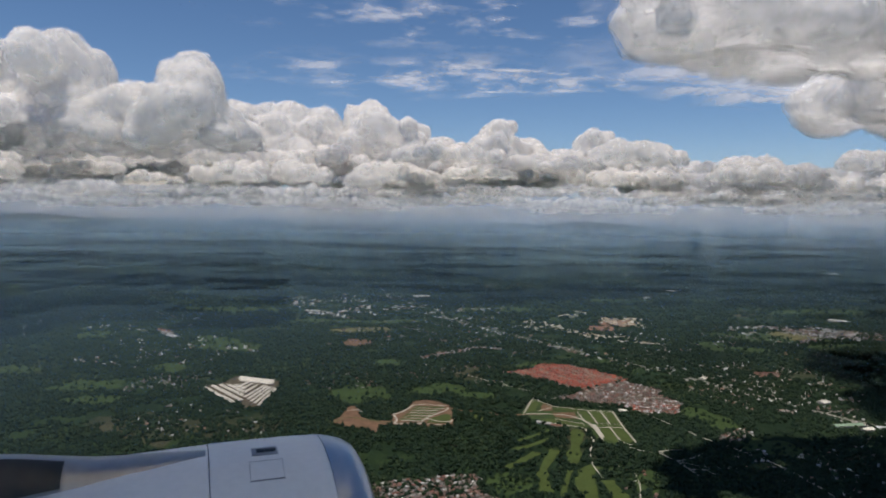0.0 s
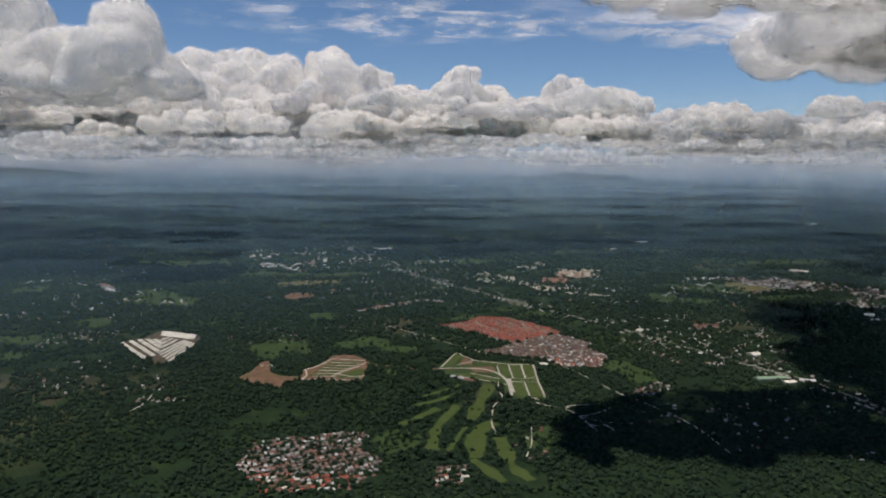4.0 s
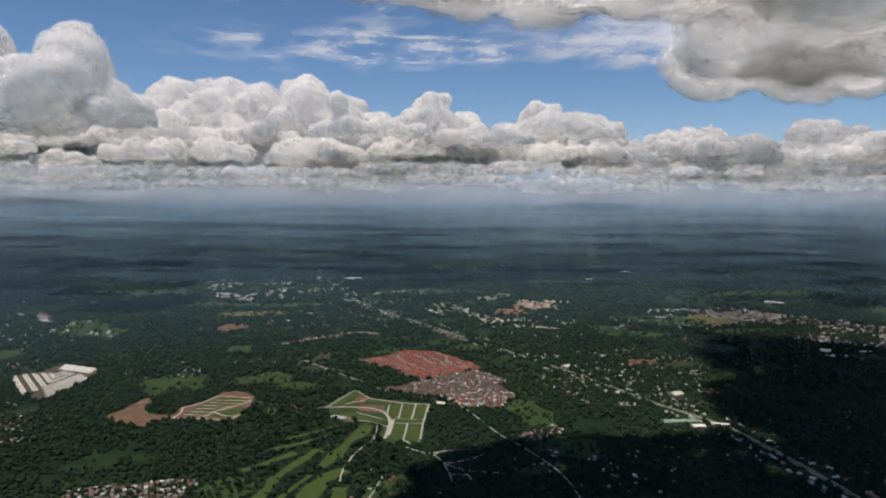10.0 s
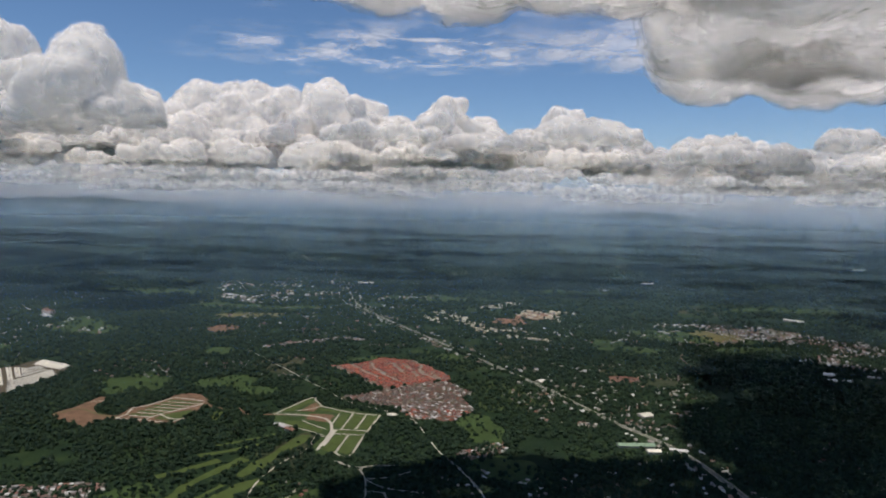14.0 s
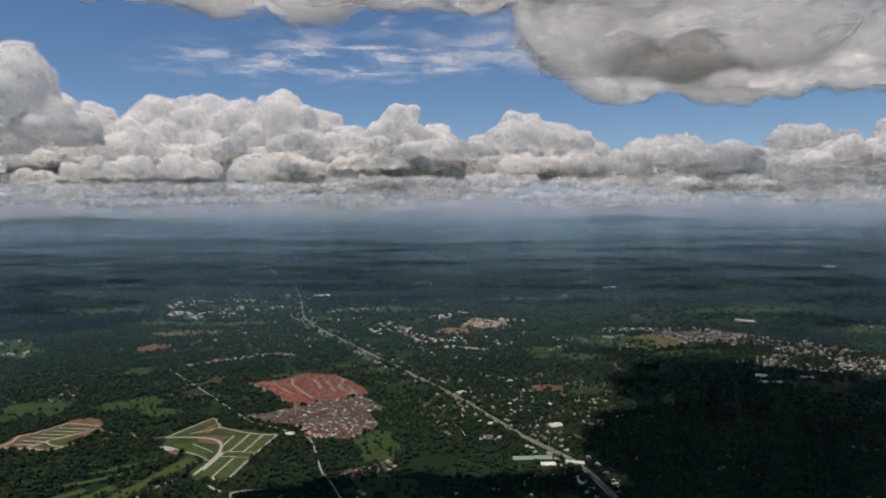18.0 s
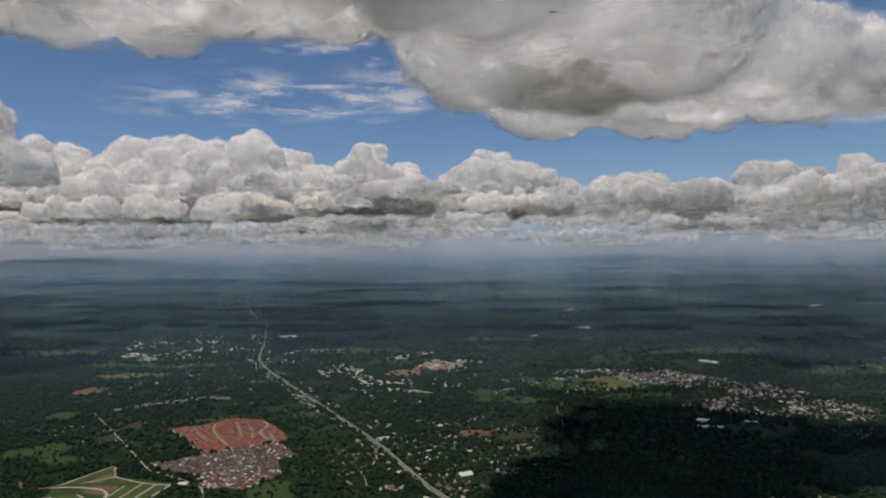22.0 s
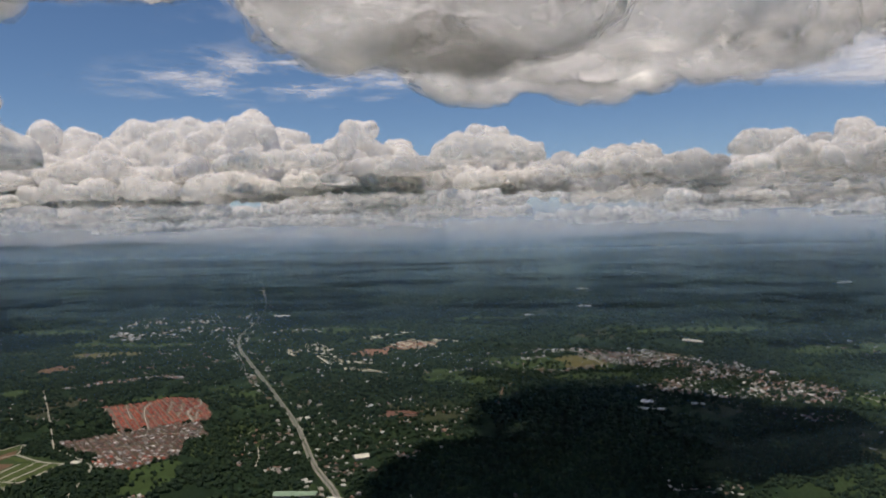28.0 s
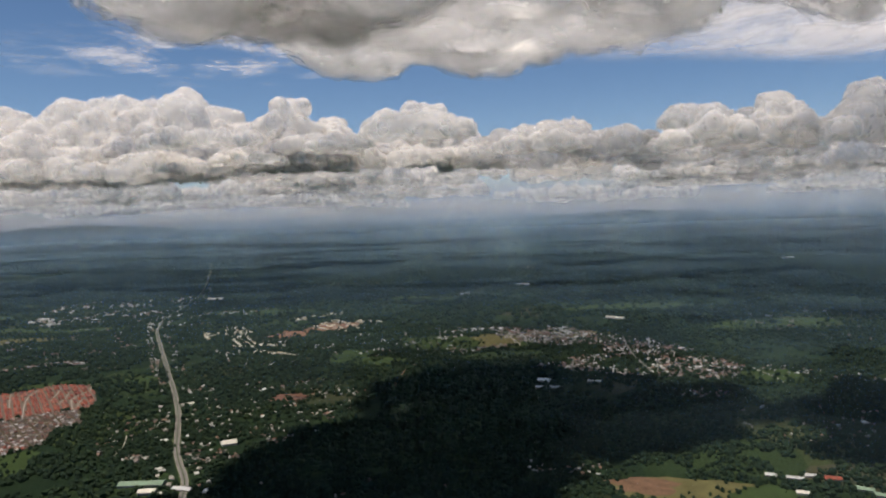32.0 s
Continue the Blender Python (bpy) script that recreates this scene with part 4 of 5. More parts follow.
west_plots = tagged(new("west_building_plots"), "terraced green plots and pale streets on cleared red earth", "subdivision", kind="structure")
slab("soil", [(-20.6, 301), (-14, 308.5), (-12, 321), (-8, 325), (-2, 324), (5, 316), (6, 306), (7, 286), (-5, 285.3), (-19, 286.5)], M_SOIL, 0.02, west_plots)
for k in range(6):
    y = 314.5 - 3.9 * k
    x0, x1 = -10.6 - 1.1 * k, 3.4 - 1.7 * k
    slab("plot", [(x0, y), (x1, y - 0.8), (x1 - 1.0, y - 3.0), (x0 - 0.6, y - 2.4)], M_GRASS, 0.06, west_plots)
    strip("street", [(x0 + 0.3, y - 2.9), (x1 - 0.4, y - 3.5)], 0.6, M_CONCRETE, 0.07, 3, parent=west_plots)
slab("plot", [(-4, 294.5), (3.5, 303), (5.6, 300), (4.8, 289), (-4.6, 289.4)], M_GRASS, 0.06, west_plots)
for pts in ([(-7.1, 287.8), (-5.4, 295.7), (2.8, 307), (4.5, 312)], [(-18.5, 287.8), (-6, 287.6), (3.2, 286)], [(-19.9, 301.7), (-17.5, 293), (-18.5, 287.8)], [(-10.5, 317.6), (3.9, 315)], [(-5, 295), (1, 291), (5, 291)], [(3, 286), (6.5, 294)], [(-11, 317), (-16, 305), (-19.5, 301.5)]):
    strip("street", pts, 0.75, M_CONCRETE, 0.08, 3, parent=west_plots)
slab("cleared_pad", [(-46, 288), (-42, 297), (-41, 312), (-38, 314), (-33.5, 297), (-28, 291.5), (-18, 291), (-20, 286.5), (-24, 285), (-25, 276), (-30, 281), (-35, 281)], M_SOIL, 0.03, west_plots)
strip("street", [(-41, 306), (-36, 308), (-33, 303)], 0.6, M_CONCRETE, 0.06, 2, parent=west_plots)
strip("track", [(-45, 288), (-39, 296), (-31, 293), (-24, 290), (-18, 289)], 0.9, M_DRY, 0.05, 2, parent=west_plots)

# ---- golf course ----
for k, (pts, w) in enumerate((([(24, 238), (28.7, 243), (34, 250), (37, 254)], 3.9), ([(35, 216), (36, 233), (40, 246), (44.5, 256.5)], 4.4), ([(48, 242), (51.6, 257), (55.6, 274), (57, 282)], 5.5), ([(48.3, 211), (49, 226), (52, 236), (56, 240)], 5.7),
                              ([(39.5, 213), (42, 223), (46, 236)], 2.3), ([(47, 210), (50.6, 204), (55, 195)], 3.6), ([(56.6, 227), (57.8, 214), (59, 204), (63, 196)], 4.7), ([(28, 256), (36, 262), (44, 270)], 2.6), ([(30, 266), (38, 273), (46, 281)], 2.3))):
    tagged(strip("fairway", pts, w * 0.85, M_GRASS, 0.03, 2.5, ragged=0.9, clear=0.7), "bright green mown golf fairway between trees", "fairway", "golf fairways", kind="structure")
for k, (x, y, rx, ry, turn, mat) in enumerate((
        (70, 226, 5, 9, -20, M_MEADOW), (24, 224, 7, 9, 0, M_MEADOW), (16.5, 298, 2.6, 5.5, 20, M_GRASS), (51, 404, 12, 4, 40, M_MEADOW), (-150, 462, 18, 26, 10, M_MEADOW), (-128, 448, 12, 18, -20, M_MEADOW), (-243, 490, 16, 14, 0, M_MEADOW),
        (-175, 345, 16, 12, 20, M_MEADOW), (-232, 378, 14, 12, 0, M_MEADOW), (-150, 388, 10, 12, 30, M_MEADOW), (-160, 320, 14, 9, 0, M_MEADOW), (-38, 335, 13, 16, 10, M_MEADOW), (0, 345, 14, 12, -15, M_MEADOW), (20, 335, 9, 6, 0, M_MEADOW),
        (118, 300, 8, 18, 15, M_MEADOW), (128, 262, 12, 10, 0, M_MEADOW), (250, 497, 40, 14, 12, M_MEADOW), (225, 512, 22, 14, 0, M_MEADOW), (268, 470, 22, 8, 20, M_MEADOW), (262, 512, 14, 22, 0, M_DRY), (298, 528, 26, 16, 0, M_DRY),
        (326, 296, 18, 9, 5, M_DRY), (316, 298, 9, 6, 0, M_SOIL), (345, 290, 12, 8, 30, M_MEADOW), (388, 424, 12, 12, 0, M_MEADOW), (430, 560, 40, 20, 10, M_MEADOW), (480, 470, 30, 14, -10, M_MEADOW), (185, 470, 12, 16, 0, M_MEADOW),
        (205, 455, 14, 10, 0, M_MEADOW), (-60, 520, 24, 12, 20, M_DRY), (-40, 560, 26, 10, 20, M_MEADOW), (-90, 560, 30, 12, 0, M_MEADOW), (126, 537, 12, 15, -20, M_ORANGE), (145, 565, 16, 20, -25, M_ORANGE), (-55, 470, 10, 12, 0, M_SOIL),
        (182, 384, 8, 6, 0, M_RUST), (60, 640, 40, 16, 0, M_MEADOW), (170, 700, 50, 20, 0, M_MEADOW), (-190, 620, 50, 18, 0, M_MEADOW), (350, 640, 50, 18, 10, M_MEADOW), (95, 415, 9, 7, 0, M_MEADOW), (-30, 405, 8, 10, 0, M_MEADOW))):
    o = blob("meadow" if mat is M_MEADOW else "cleared_land", x, y, rx, ry, turn, mat, 0.025 + 0.0006 * k, 0.5, k)
    tagged(o, "patch of open grass among trees" if mat in (M_MEADOW, M_GRASS) else "patch of dry or bare cleared earth", "field", "open fields", kind="structure")

# ---- settlements ----
# white row houses
white = [(-117, 344.5, -94, 316.8, 2.2), (-113.8, 347.6, -91.8, 321, 2.2), (-110.4, 349.8, -93, 328.8, 2.2), (-106.8, 350.6, -94.4, 335.6, 2.2), (-103.2, 350.4, -95.8, 341.4, 2.0)]
for k in range(5):
    white.append((-88.2 + 1.75 * k, 349.6 - 1.7 * k, -92.0 + 2.5 * k, 326.0 - 3.4 * k, 1.4))
white += [(-92.2, 350.5, -94.2, 335, 1.5), (-95.2, 353, -97.4, 342.5, 1.5), (-98.2, 355, -100, 347.5, 1.5)]
for k in range(4):
    white.append((-105.6 + 0.6 * k, 367.2 - 2.5 * k, -85.8 + 0.4 * k, 359.0 - 2.3 * k, 1.9))
slab("estate_ground", [(-119, 346), (-111, 353), (-108, 369), (-83, 358.5), (-80.5, 345), (-80.5, 312), (-87, 309), (-92, 318), (-95, 314)], M_YARD, 0.03)
tagged(bpy.data.objects["estate_ground"], "grey streets of a white housing estate", "pavement", kind="structure")
thin_rows = []
for x0, y0, x1, y1, deep in white:
    length = math.hypot(x1 - x0, y1 - y0)
    nx, ny = -(y1 - y0) / length, (x1 - x0) / length
    for off in (-0.27, 0.27):
        thin_rows.append((x0 + nx * deep * off, y0 + ny * deep * off, x1 + nx * deep * off, y1 + ny * deep * off, deep * 0.36))
for x0, y0, x1, y1, deep in thin_rows:
    length = math.hypot(x1 - x0, y1 - y0)
    ob = tagged(new("terrace"), "long terrace of white-roofed row houses", "row houses", "white row houses")
    ob.matrix_basis = pose((x0 + x1) / 2, (y0 + y1) / 2, 0, 0, 0, math.degrees(math.atan2(y1 - y0, x1 - x0)))
    n = max(3, int(length / 1.2))
    (wv, wf), _r = house_shape(length, deep, 0.34, 0.02)
    put("wall", tri_mesh("terrace_wall", wv, wf, [M_WALL]), ob)
    _w, (rv, rf) = house_shape(length / n - 0.12, deep, 0.34, 0.22)
    me = tri_mesh("terrace_roof", rv, rf, [M_WHITE])
    for i in range(n):
        put("roof", me, ob, pose(-length / 2 + length * (i + 0.5) / n, 0, 0))

# the red-roofed estate and the mixed quarter beside it
EST = [(38.5, 384), (53, 394), (59, 406), (76, 404.5), (87, 392), (97, 379), (101, 367), (88, 360), (74, 347)]
MIX = [(56, 330), (66, 338), (74, 346.4), (88, 359), (100, 365), (107, 354), (113, 348), (108, 337), (115, 323), (107, 306), (92, 306), (84, 318)]
SIZES = [(1.15, 0.85, 0.36, 0.24, 0.0), (1.0, 0.9, 0.36, 0.26, 0.5), (1.3, 0.9, 0.4, 0.25, 0.5)]
red = grid_spots(EST, -48, 1.26, 1.36, (1.15, 0.92), 2, 0.05, 0.08)
mixed = grid_spots(MIX, -42, 1.32, 1.36, (1.1, 0.95), 3, 0.16, 0.26)
for o in (slab('estate_soil', EST, M_STREET, 0.02), slab('quarter_soil', MIX, M_YARD, 0.02)):
    tagged(o, 'trodden brown ground between packed houses', 'ground', kind='structure')
red.sort(key=lambda s: s[1])
mixed.sort(key=lambda s: s[1])
for k, (x, y, w, d, a, h) in enumerate(red[:100]):
    one_house(x, y, a, M_RED, SIZES[k % 3], "small house with a red pitched roof in a dense estate", "red-roofed estate houses")
ROOFS = [M_RUST, M_TIN, M_RED, M_RUST, M_GREY, M_RED, M_RUST, M_GREY, M_TIN, M_RED, M_RUST, M_WHITE]
WORDS = {M_RUST.name: "rust-brown", M_TIN.name: "bright galvanised", M_GREY.name: "grey", M_RED.name: "red", M_WHITE.name: "white"}
for k, (x, y, w, d, a, h) in enumerate(mixed[:90]):
    roof = ROOFS[random.randrange(len(ROOFS))]
    one_house(x, y, a, roof, SIZES[k % 3], "small house with a %s roof packed among others" % WORDS[roof.name], "houses of the mixed quarter")
many_houses("red_roofed_houses", red[100:], P_RED, "dense rows of small red-roofed houses")
if mixed[90:]:
    many_houses("packed_houses", mixed[90:], P_MIXED, "densely packed small houses with mixed roofs")

# the near village and other clusters as single houses
NEAR = grid_spots([(-20, 222), (4, 231), (14, 230.5), (14, 216), (20, 209), (19, 197), (14, 190), (-10, 188), (-22, 205)], 25, 1.45, 1.5, (1.15, 0.95), 3, 0.16, 0.3)
NEAR += grid_spots([(36, 206), (46, 206), (45, 194), (36, 192)], 10, 1.5, 1.5, (1.15, 0.95), 3, 0.2, 0.35)
NEAR += grid_spots([(110, 271), (126, 286), (129, 277), (116, 267)], 40, 1.45, 1.5, (1.1, 0.9), 3, 0.12, 0.25)
NEAR += loose_spots([(124, 347), (132, 359), (146, 350), (150, 330), (148, 314), (141, 313)], 42, (1.1, 0.9), -1, None)
NEAR.sort(key=lambda q: q[1])
many_houses("village_houses", NEAR[105:], P_MIXED, "closely set village houses with mixed roofs")
NEAR = NEAR[:105]
for k, (x, y, w, d, a, h) in enumerate(NEAR):
    roof = random.choice((M_RUST, M_RED, M_TIN, M_RUST, M_RED, M_GREY, M_RUST, M_RED, M_WHITE))
    one_house(x, y, a, roof, SIZES[k % 3], "small village house with a %s roof among trees" % WORDS[roof.name], "village houses")

# larger buildings
BIG = [(173, 289.5, 13, 3.4, 0.8, 8, M_GREENROOF, "long green-roofed warehouse beside the highway"), (178, 284, 4.6, 3.0, 0.9, 8, M_WHITE, "white-roofed hall beside the warehouse"), (187, 287, 6, 2.2, 0.6, -10, M_TIN, "long low metal-roofed shed by the road"),
       (182.5, 326, 5.0, 4.4, 0.8, 30, M_WHITE, "large white-roofed hall in the village"), (142.8, 372.5, 5, 3.0, 0.8, 50, M_WHITE, "white-roofed building at the highway"), (288.5, 412, 5, 3.6, 1.1, -20, M_WHITE, "large white hall at the wood's edge"),
       (286, 402, 4.4, 1.6, 0.6, 5, M_WHITE, "long white shed at the wood's edge"), (292, 401.5, 5, 1.6, 0.6, 5, M_WHITE, "long white shed at the wood's edge"), (310, 412, 5.5, 1.6, 0.6, -10, M_WHITE, "long white shed at the wood's edge"), (336, 585, 14, 3.4, 1.0, -40, M_WHITE, "long pale factory roof beyond the town"),
       (45, 289.5, 6.5, 2.2, 0.6, -28, M_TIN, "low pavilion beside the fairways"), (49.5, 286, 4.5, 2.2, 0.6, -28, M_RUST, "low pavilion beside the fairways"), (83, 309.5, 3.4, 2.2, 0.6, -10, M_WHITE, "white-roofed hall on the estate's edge"),
       (351, 306, 3.4, 2.0, 0.6, -15, M_TIN, "low metal-roofed workshop at the village edge"), (356.5, 304, 4.4, 1.8, 0.6, -15, M_TIN, "low metal-roofed workshop at the village edge"), (361, 306, 3, 2, 0.6, -15, M_TIN, "low metal-roofed workshop at the village edge"), (366, 304, 4, 2.4, 0.7, -10, M_RED, "low red-roofed workshop at the village edge"),
       (371, 297, 4.4, 2.4, 0.7, -25, M_GREENROOF, "factory hall with a pale green roof"), (374, 293, 4.4, 2.2, 0.7, -25, M_GREENROOF, "factory hall with a pale green roof"), (355, 294, 3, 2, 0.6, -10, M_WHITE, "low white-roofed workshop at the village edge"), (186, 386, 8, 3, 0.6, -20, M_RUST, "long low shed with a brown roof"),
       (270, 1010, 14, 4, 0.8, 5, M_WHITE, "far white-roofed factory hall among woods"), (214, 735, 15, 3, 0.8, 3, M_TIN, "far pale-roofed factory hall among woods"), (268, 806, 13, 4, 0.8, 3, M_TIN, "far pale-roofed factory hall among woods"), (-200, 505, 14, 4, 0.9, -35, M_RUST, "long low shed with a brown roof"), (-193, 495, 14, 4, 0.9, -35, M_GREY, "long low shed with a grey roof"),
       (-186, 484, 12, 4, 0.9, -35, M_TIN, "long low shed with a metal roof"), (-20, 728, 16, 5, 1, 10, M_WHITE, "long white roof at the highway"), (-55, 1010, 12, 4, 0.8, 0, M_TIN, "far pale-roofed hall among dark woods"), (-330, 860, 12, 4, 0.8, 0, M_TIN, "far pale-roofed hall among dark woods"), (600, 1066, 16, 5, 0.8, 10, M_TIN, "far pale-roofed hall among dark woods"), (426, 943, 11, 4, 0.8, 0, M_TIN, "far pale-roofed hall among dark woods")]
for x, y, w, d, h, turn, roof, label in BIG:
    (wv, wf), (rv, rf) = house_shape(w, d, h, 0.16 * d, 0.12)
    ob = tagged(new("hall"), label, "building")
    ob.matrix_basis = pose(x, y, 0, 0, 0, turn)
    take_poly([(x - w / 2, y - d), (x + w / 2, y - d), (x + w / 2, y + d), (x - w / 2, y + d)])
    put("wall", tri_mesh("hall_wall", wv, wf, [M_WALL]), ob)
    put("roof", tri_mesh("hall_roof", rv, rf, [roof]), ob)

# the far town, the works estate and the town to the east
TOWN = [(-160, 690), (-118, 755), (-60, 760), (-30, 700), (-22, 650), (-45, 600), (-80, 575), (-115, 600)]
many_houses("town_houses", loose_spots(TOWN, 420, (2.0, 1.5), -0.12, 30, 0.03, 1, 0.5), P_PALE, "pale-roofed houses of a far town by the highway")
WORKS = grid_spots([(68, 568), (79, 578), (119, 498), (121, 482), (111, 487), (78, 541)], -55, 4.6, 2.6, (4.2, 1.3), 3, 0.05, 0.2)
WORKS += grid_spots([(58, 540), (73, 548), (80, 518)], -55, 4.0, 2.6, (3.4, 1.2), 3, 0.1, 0.2) + grid_spots([(101, 597), (128, 640), (136, 622), (110, 590)], 40, 4.2, 2.8, (3.6, 1.4), 3, 0.1, 0.2)
WORKS += grid_spots([(128, 572), (158, 534), (166, 546), (160, 588), (140, 596)], -50, 4.6, 4.4, (3.6, 1.5), 2, 0.25, 0.4) + loose_spots([(158, 592), (176, 586), (176, 582), (158, 584)], 20, (2, 1.4), -1) + loose_spots([(115, 504), (137, 501), (137, 497), (115, 498)], 18, (2, 1.3), -1) + loose_spots([(125, 483), (152, 474), (152, 471), (125, 479)], 22, (2, 1.3), -1)
many_houses("works_estate", WORKS, P_CREAM, "rows of pale-roofed buildings of an estate beside bare earth")
EAST = [(254, 553), (300, 556), (320, 530), (345, 512), (358, 497), (380, 440), (368, 416), (334, 424), (312, 426), (286, 445), (300, 462), (322, 470), (310, 490), (285, 500), (262, 520)]
many_houses("east_town_houses", loose_spots(EAST, 760, (1.5, 1.15), -0.12, None, 0.05, 4), P_MIXED, "crowded houses of the eastern town with mixed roofs")
many_houses("east_town_tin_roofs", loose_spots(EAST, 330, (1.5, 1.15), -0.12, None, 0.05, 44), P_PALE, "bright tin-roofed houses strewn through the eastern town")
many_houses("row_village", loose_spots([(-10, 416), (6, 433), (27, 450), (40, 449), (40, 455), (26, 457), (4, 440), (-12, 422)], 150, (1.3, 1.0), -1, 40), P_MIXED, "long row of small houses along a lane")
STREW = [([(120, 400), (180, 420), (215, 395), (212, 340), (175, 330), (150, 372)], 190, -0.05, 7), ([(160, 330), (210, 360), (214, 320), (178, 300)], 80, -0.1, 8), ([(-215, 470), (-150, 500), (-110, 440), (-150, 380), (-215, 400)], 120, -0.05, 9), ([(-150, 372), (-122, 380), (-118, 345), (-160, 330)], 80, -0.2, 10),
         ([(-120, 330), (-90, 310), (-60, 262), (-130, 270)], 50, 0.0, 11), ([(-70, 400), (30, 400), (50, 350), (-20, 350), (-70, 340)], 110, 0.0, 12), ([(90, 500), (240, 560), (240, 480), (130, 440)], 110, 0.05, 13), ([(-100, 560), (0, 580), (60, 460), (-80, 460)], 110, 0.05, 14), ([(130, 250), (200, 290), (196, 200), (110, 220)], 40, 0.05, 15),
         ([(200, 300), (300, 320), (310, 200), (205, 190)], 34, 0.1, 16), ([(284, 312), (306, 312), (306, 305), (284, 305)], 24, -1, 17), ([(340, 400), (362, 398), (362, 386), (342, 386)], 36, -0.6, 18), ([(390, 445), (450, 412), (440, 400), (385, 434)], 70, -0.3, 19), ([(360, 380), (430, 370), (420, 330), (350, 330)], 60, 0.0, 20),
         ([(220, 542), (254, 556), (256, 546), (222, 530)], 60, -0.5, 21), ([(236, 480), (275, 505), (275, 495), (240, 468)], 40, -0.3, 22), ([(-50, 620), (60, 700), (60, 600), (10, 560)], 90, 0.0, 23), ([(60, 860), (110, 870), (110, 830), (50, 835)], 60, -0.5, 24), ([(-340, 560), (-200, 620), (-180, 520), (-300, 480)], 60, 0.05, 25), ([(400, 640), (520, 600), (500, 480), (400, 520)], 60, 0.1, 26),
         ([(-74, 264), (-56, 264), (-56, 259), (-74, 259)], 24, -1, 27), ([(62, 240), (72, 240), (70, 210), (60, 208)], 12, -1, 28), ([(105, 262), (150, 262), (150, 225), (110, 225)], 36, -0.2, 29), ([(46, 441), (66, 444), (66, 436), (46, 434)], 24, -1, 30), ([(154, 313), (162, 313), (162, 308), (154, 308)], 16, -1, 31)]
for poly, count, spread, seed in STREW:
    s = loose_spots(poly, count, (0.95, 0.75) if max(p[1] for p in poly) < 480 else (1.6, 1.2), spread, None, 0.07, seed)
    if s:
        many_houses("scattered_houses", s, P_PALE if seed % 2 else P_MIXED, "scattered small houses with tin roofs among trees")
line = smooth_line(HIGHWAY, 2.2)
side = []
for p, q in zip(line, line[1:]):
    d = (q - p).normalized()
    for s in (-1, 1):
        if p.y < 900 and random.random() < 0.42 + 0.3 * noise.noise(Vector((p.x * 0.03, p.y * 0.03, s))):
            off = random.uniform(3.4, 7.5)
            x, y = p.x - d.y * s * off, p.y + d.x * s * off
            w = random.uniform(1.0, 2.6)
            if free(x, y, w, 1.2):
                side.append((x, y, w, random.uniform(0.9, 1.5), math.atan2(d.y, d.x) + random.choice((0, 0, 1.57)), 0.45))
many_houses("roadside_houses", side, P_PALE, "shops and houses lined up along the highway")


# ---- trees ----
def crown_mesh(seed, spread, tall):
    """A crown of many small clumps with gaps between them."""
    rnd = np.random.RandomState(seed)
    v0, f0 = ICO[1]
    V, F = [], []
    for k in range(34):
        a, u = rnd.uniform(0, 6.283), rnd.uniform(0.1, 1) ** 0.6
        z = rnd.uniform(-0.5, 0.5)
        reach = spread * u * math.sqrt(1 - (z * 1.7) ** 2)
        c = np.array([reach * math.cos(a), reach * math.sin(a), z * tall])
        V.append(c + v0 * (1 + rnd.uniform(-0.3, 0.3, (len(v0), 1))) * spread * rnd.uniform(0.16, 0.32) * np.array([1, 1, 0.8]))
        F.append(f0 + k * len(v0))
    return tri_mesh("crown", np.concatenate(V), np.concatenate(F), [M_LEAF])


def trunk_mesh(seed, height, spread):
    """A tapered trunk that forks into five limbs."""
    rnd = np.random.RandomState(seed)
    V, F = [], []
    lines = [((0, 0, -0.05), (0.02, 0.01, height), 0.06, 0.035)]
    for k in range(5):
        a = 1.26 * k + rnd.uniform(-0.3, 0.3)
        lines.append(((0.02, 0.01, height * rnd.uniform(0.6, 0.95)), (0.6 * spread * math.cos(a), 0.6 * spread * math.sin(a), height + rnd.uniform(0.1, 0.35)), 0.03, 0.012))
    for p, q, r0, r1 in lines:
        base = len(V)
        for end, r in ((p, r0), (q, r1)):
            for i in range(6):
                V.append((end[0] + r * math.cos(1.047 * i), end[1] + r * math.sin(1.047 * i), end[2]))
        for i in range(6):
            j = (i + 1) % 6
            F += [(base + i, base + j, base + 6 + j), (base + i, base + 6 + j, base + 6 + i)]
    return tri_mesh("trunk", np.array(V), np.array(F), [M_BARK])


KINDS = [(trunk_mesh(k, 0.7 + 0.1 * k, 0.6 + 0.12 * k), crown_mesh(k, 0.62 + 0.14 * k, 0.8 + 0.1 * k), 0.95 + 0.15 * k) for k in range(4)]
tree_rnd = random.Random(77)
planted = 0
for _ in range(4000):
    if planted == 240:
        break
    x, y = tree_rnd.uniform(0, 80), tree_rnd.uniform(200, 300)
    if not free(x, y, 1.3, 1.3):
        continue
    kind = KINDS[tree_rnd.randrange(4)]
    ob = tagged(new("tree"), "broad dark green tree standing beside the fairways", "tree", "trees of the golf course")
    size = tree_rnd.uniform(0.8, 1.25)
    ob.matrix_basis = pose(x, y, 0, 0, 0, tree_rnd.uniform(0, 360)) @ Matrix.Diagonal((size, size, size, 1))
    put("trunk", kind[0], ob)
    put("crown", kind[1], ob, pose(0, 0, kind[2]))
    planted += 1

wide_open = np.zeros_like(taken)
hold = taken.copy()
for poly in OPEN:
    take_poly(poly)
wide_open = taken & ~hold
taken = hold

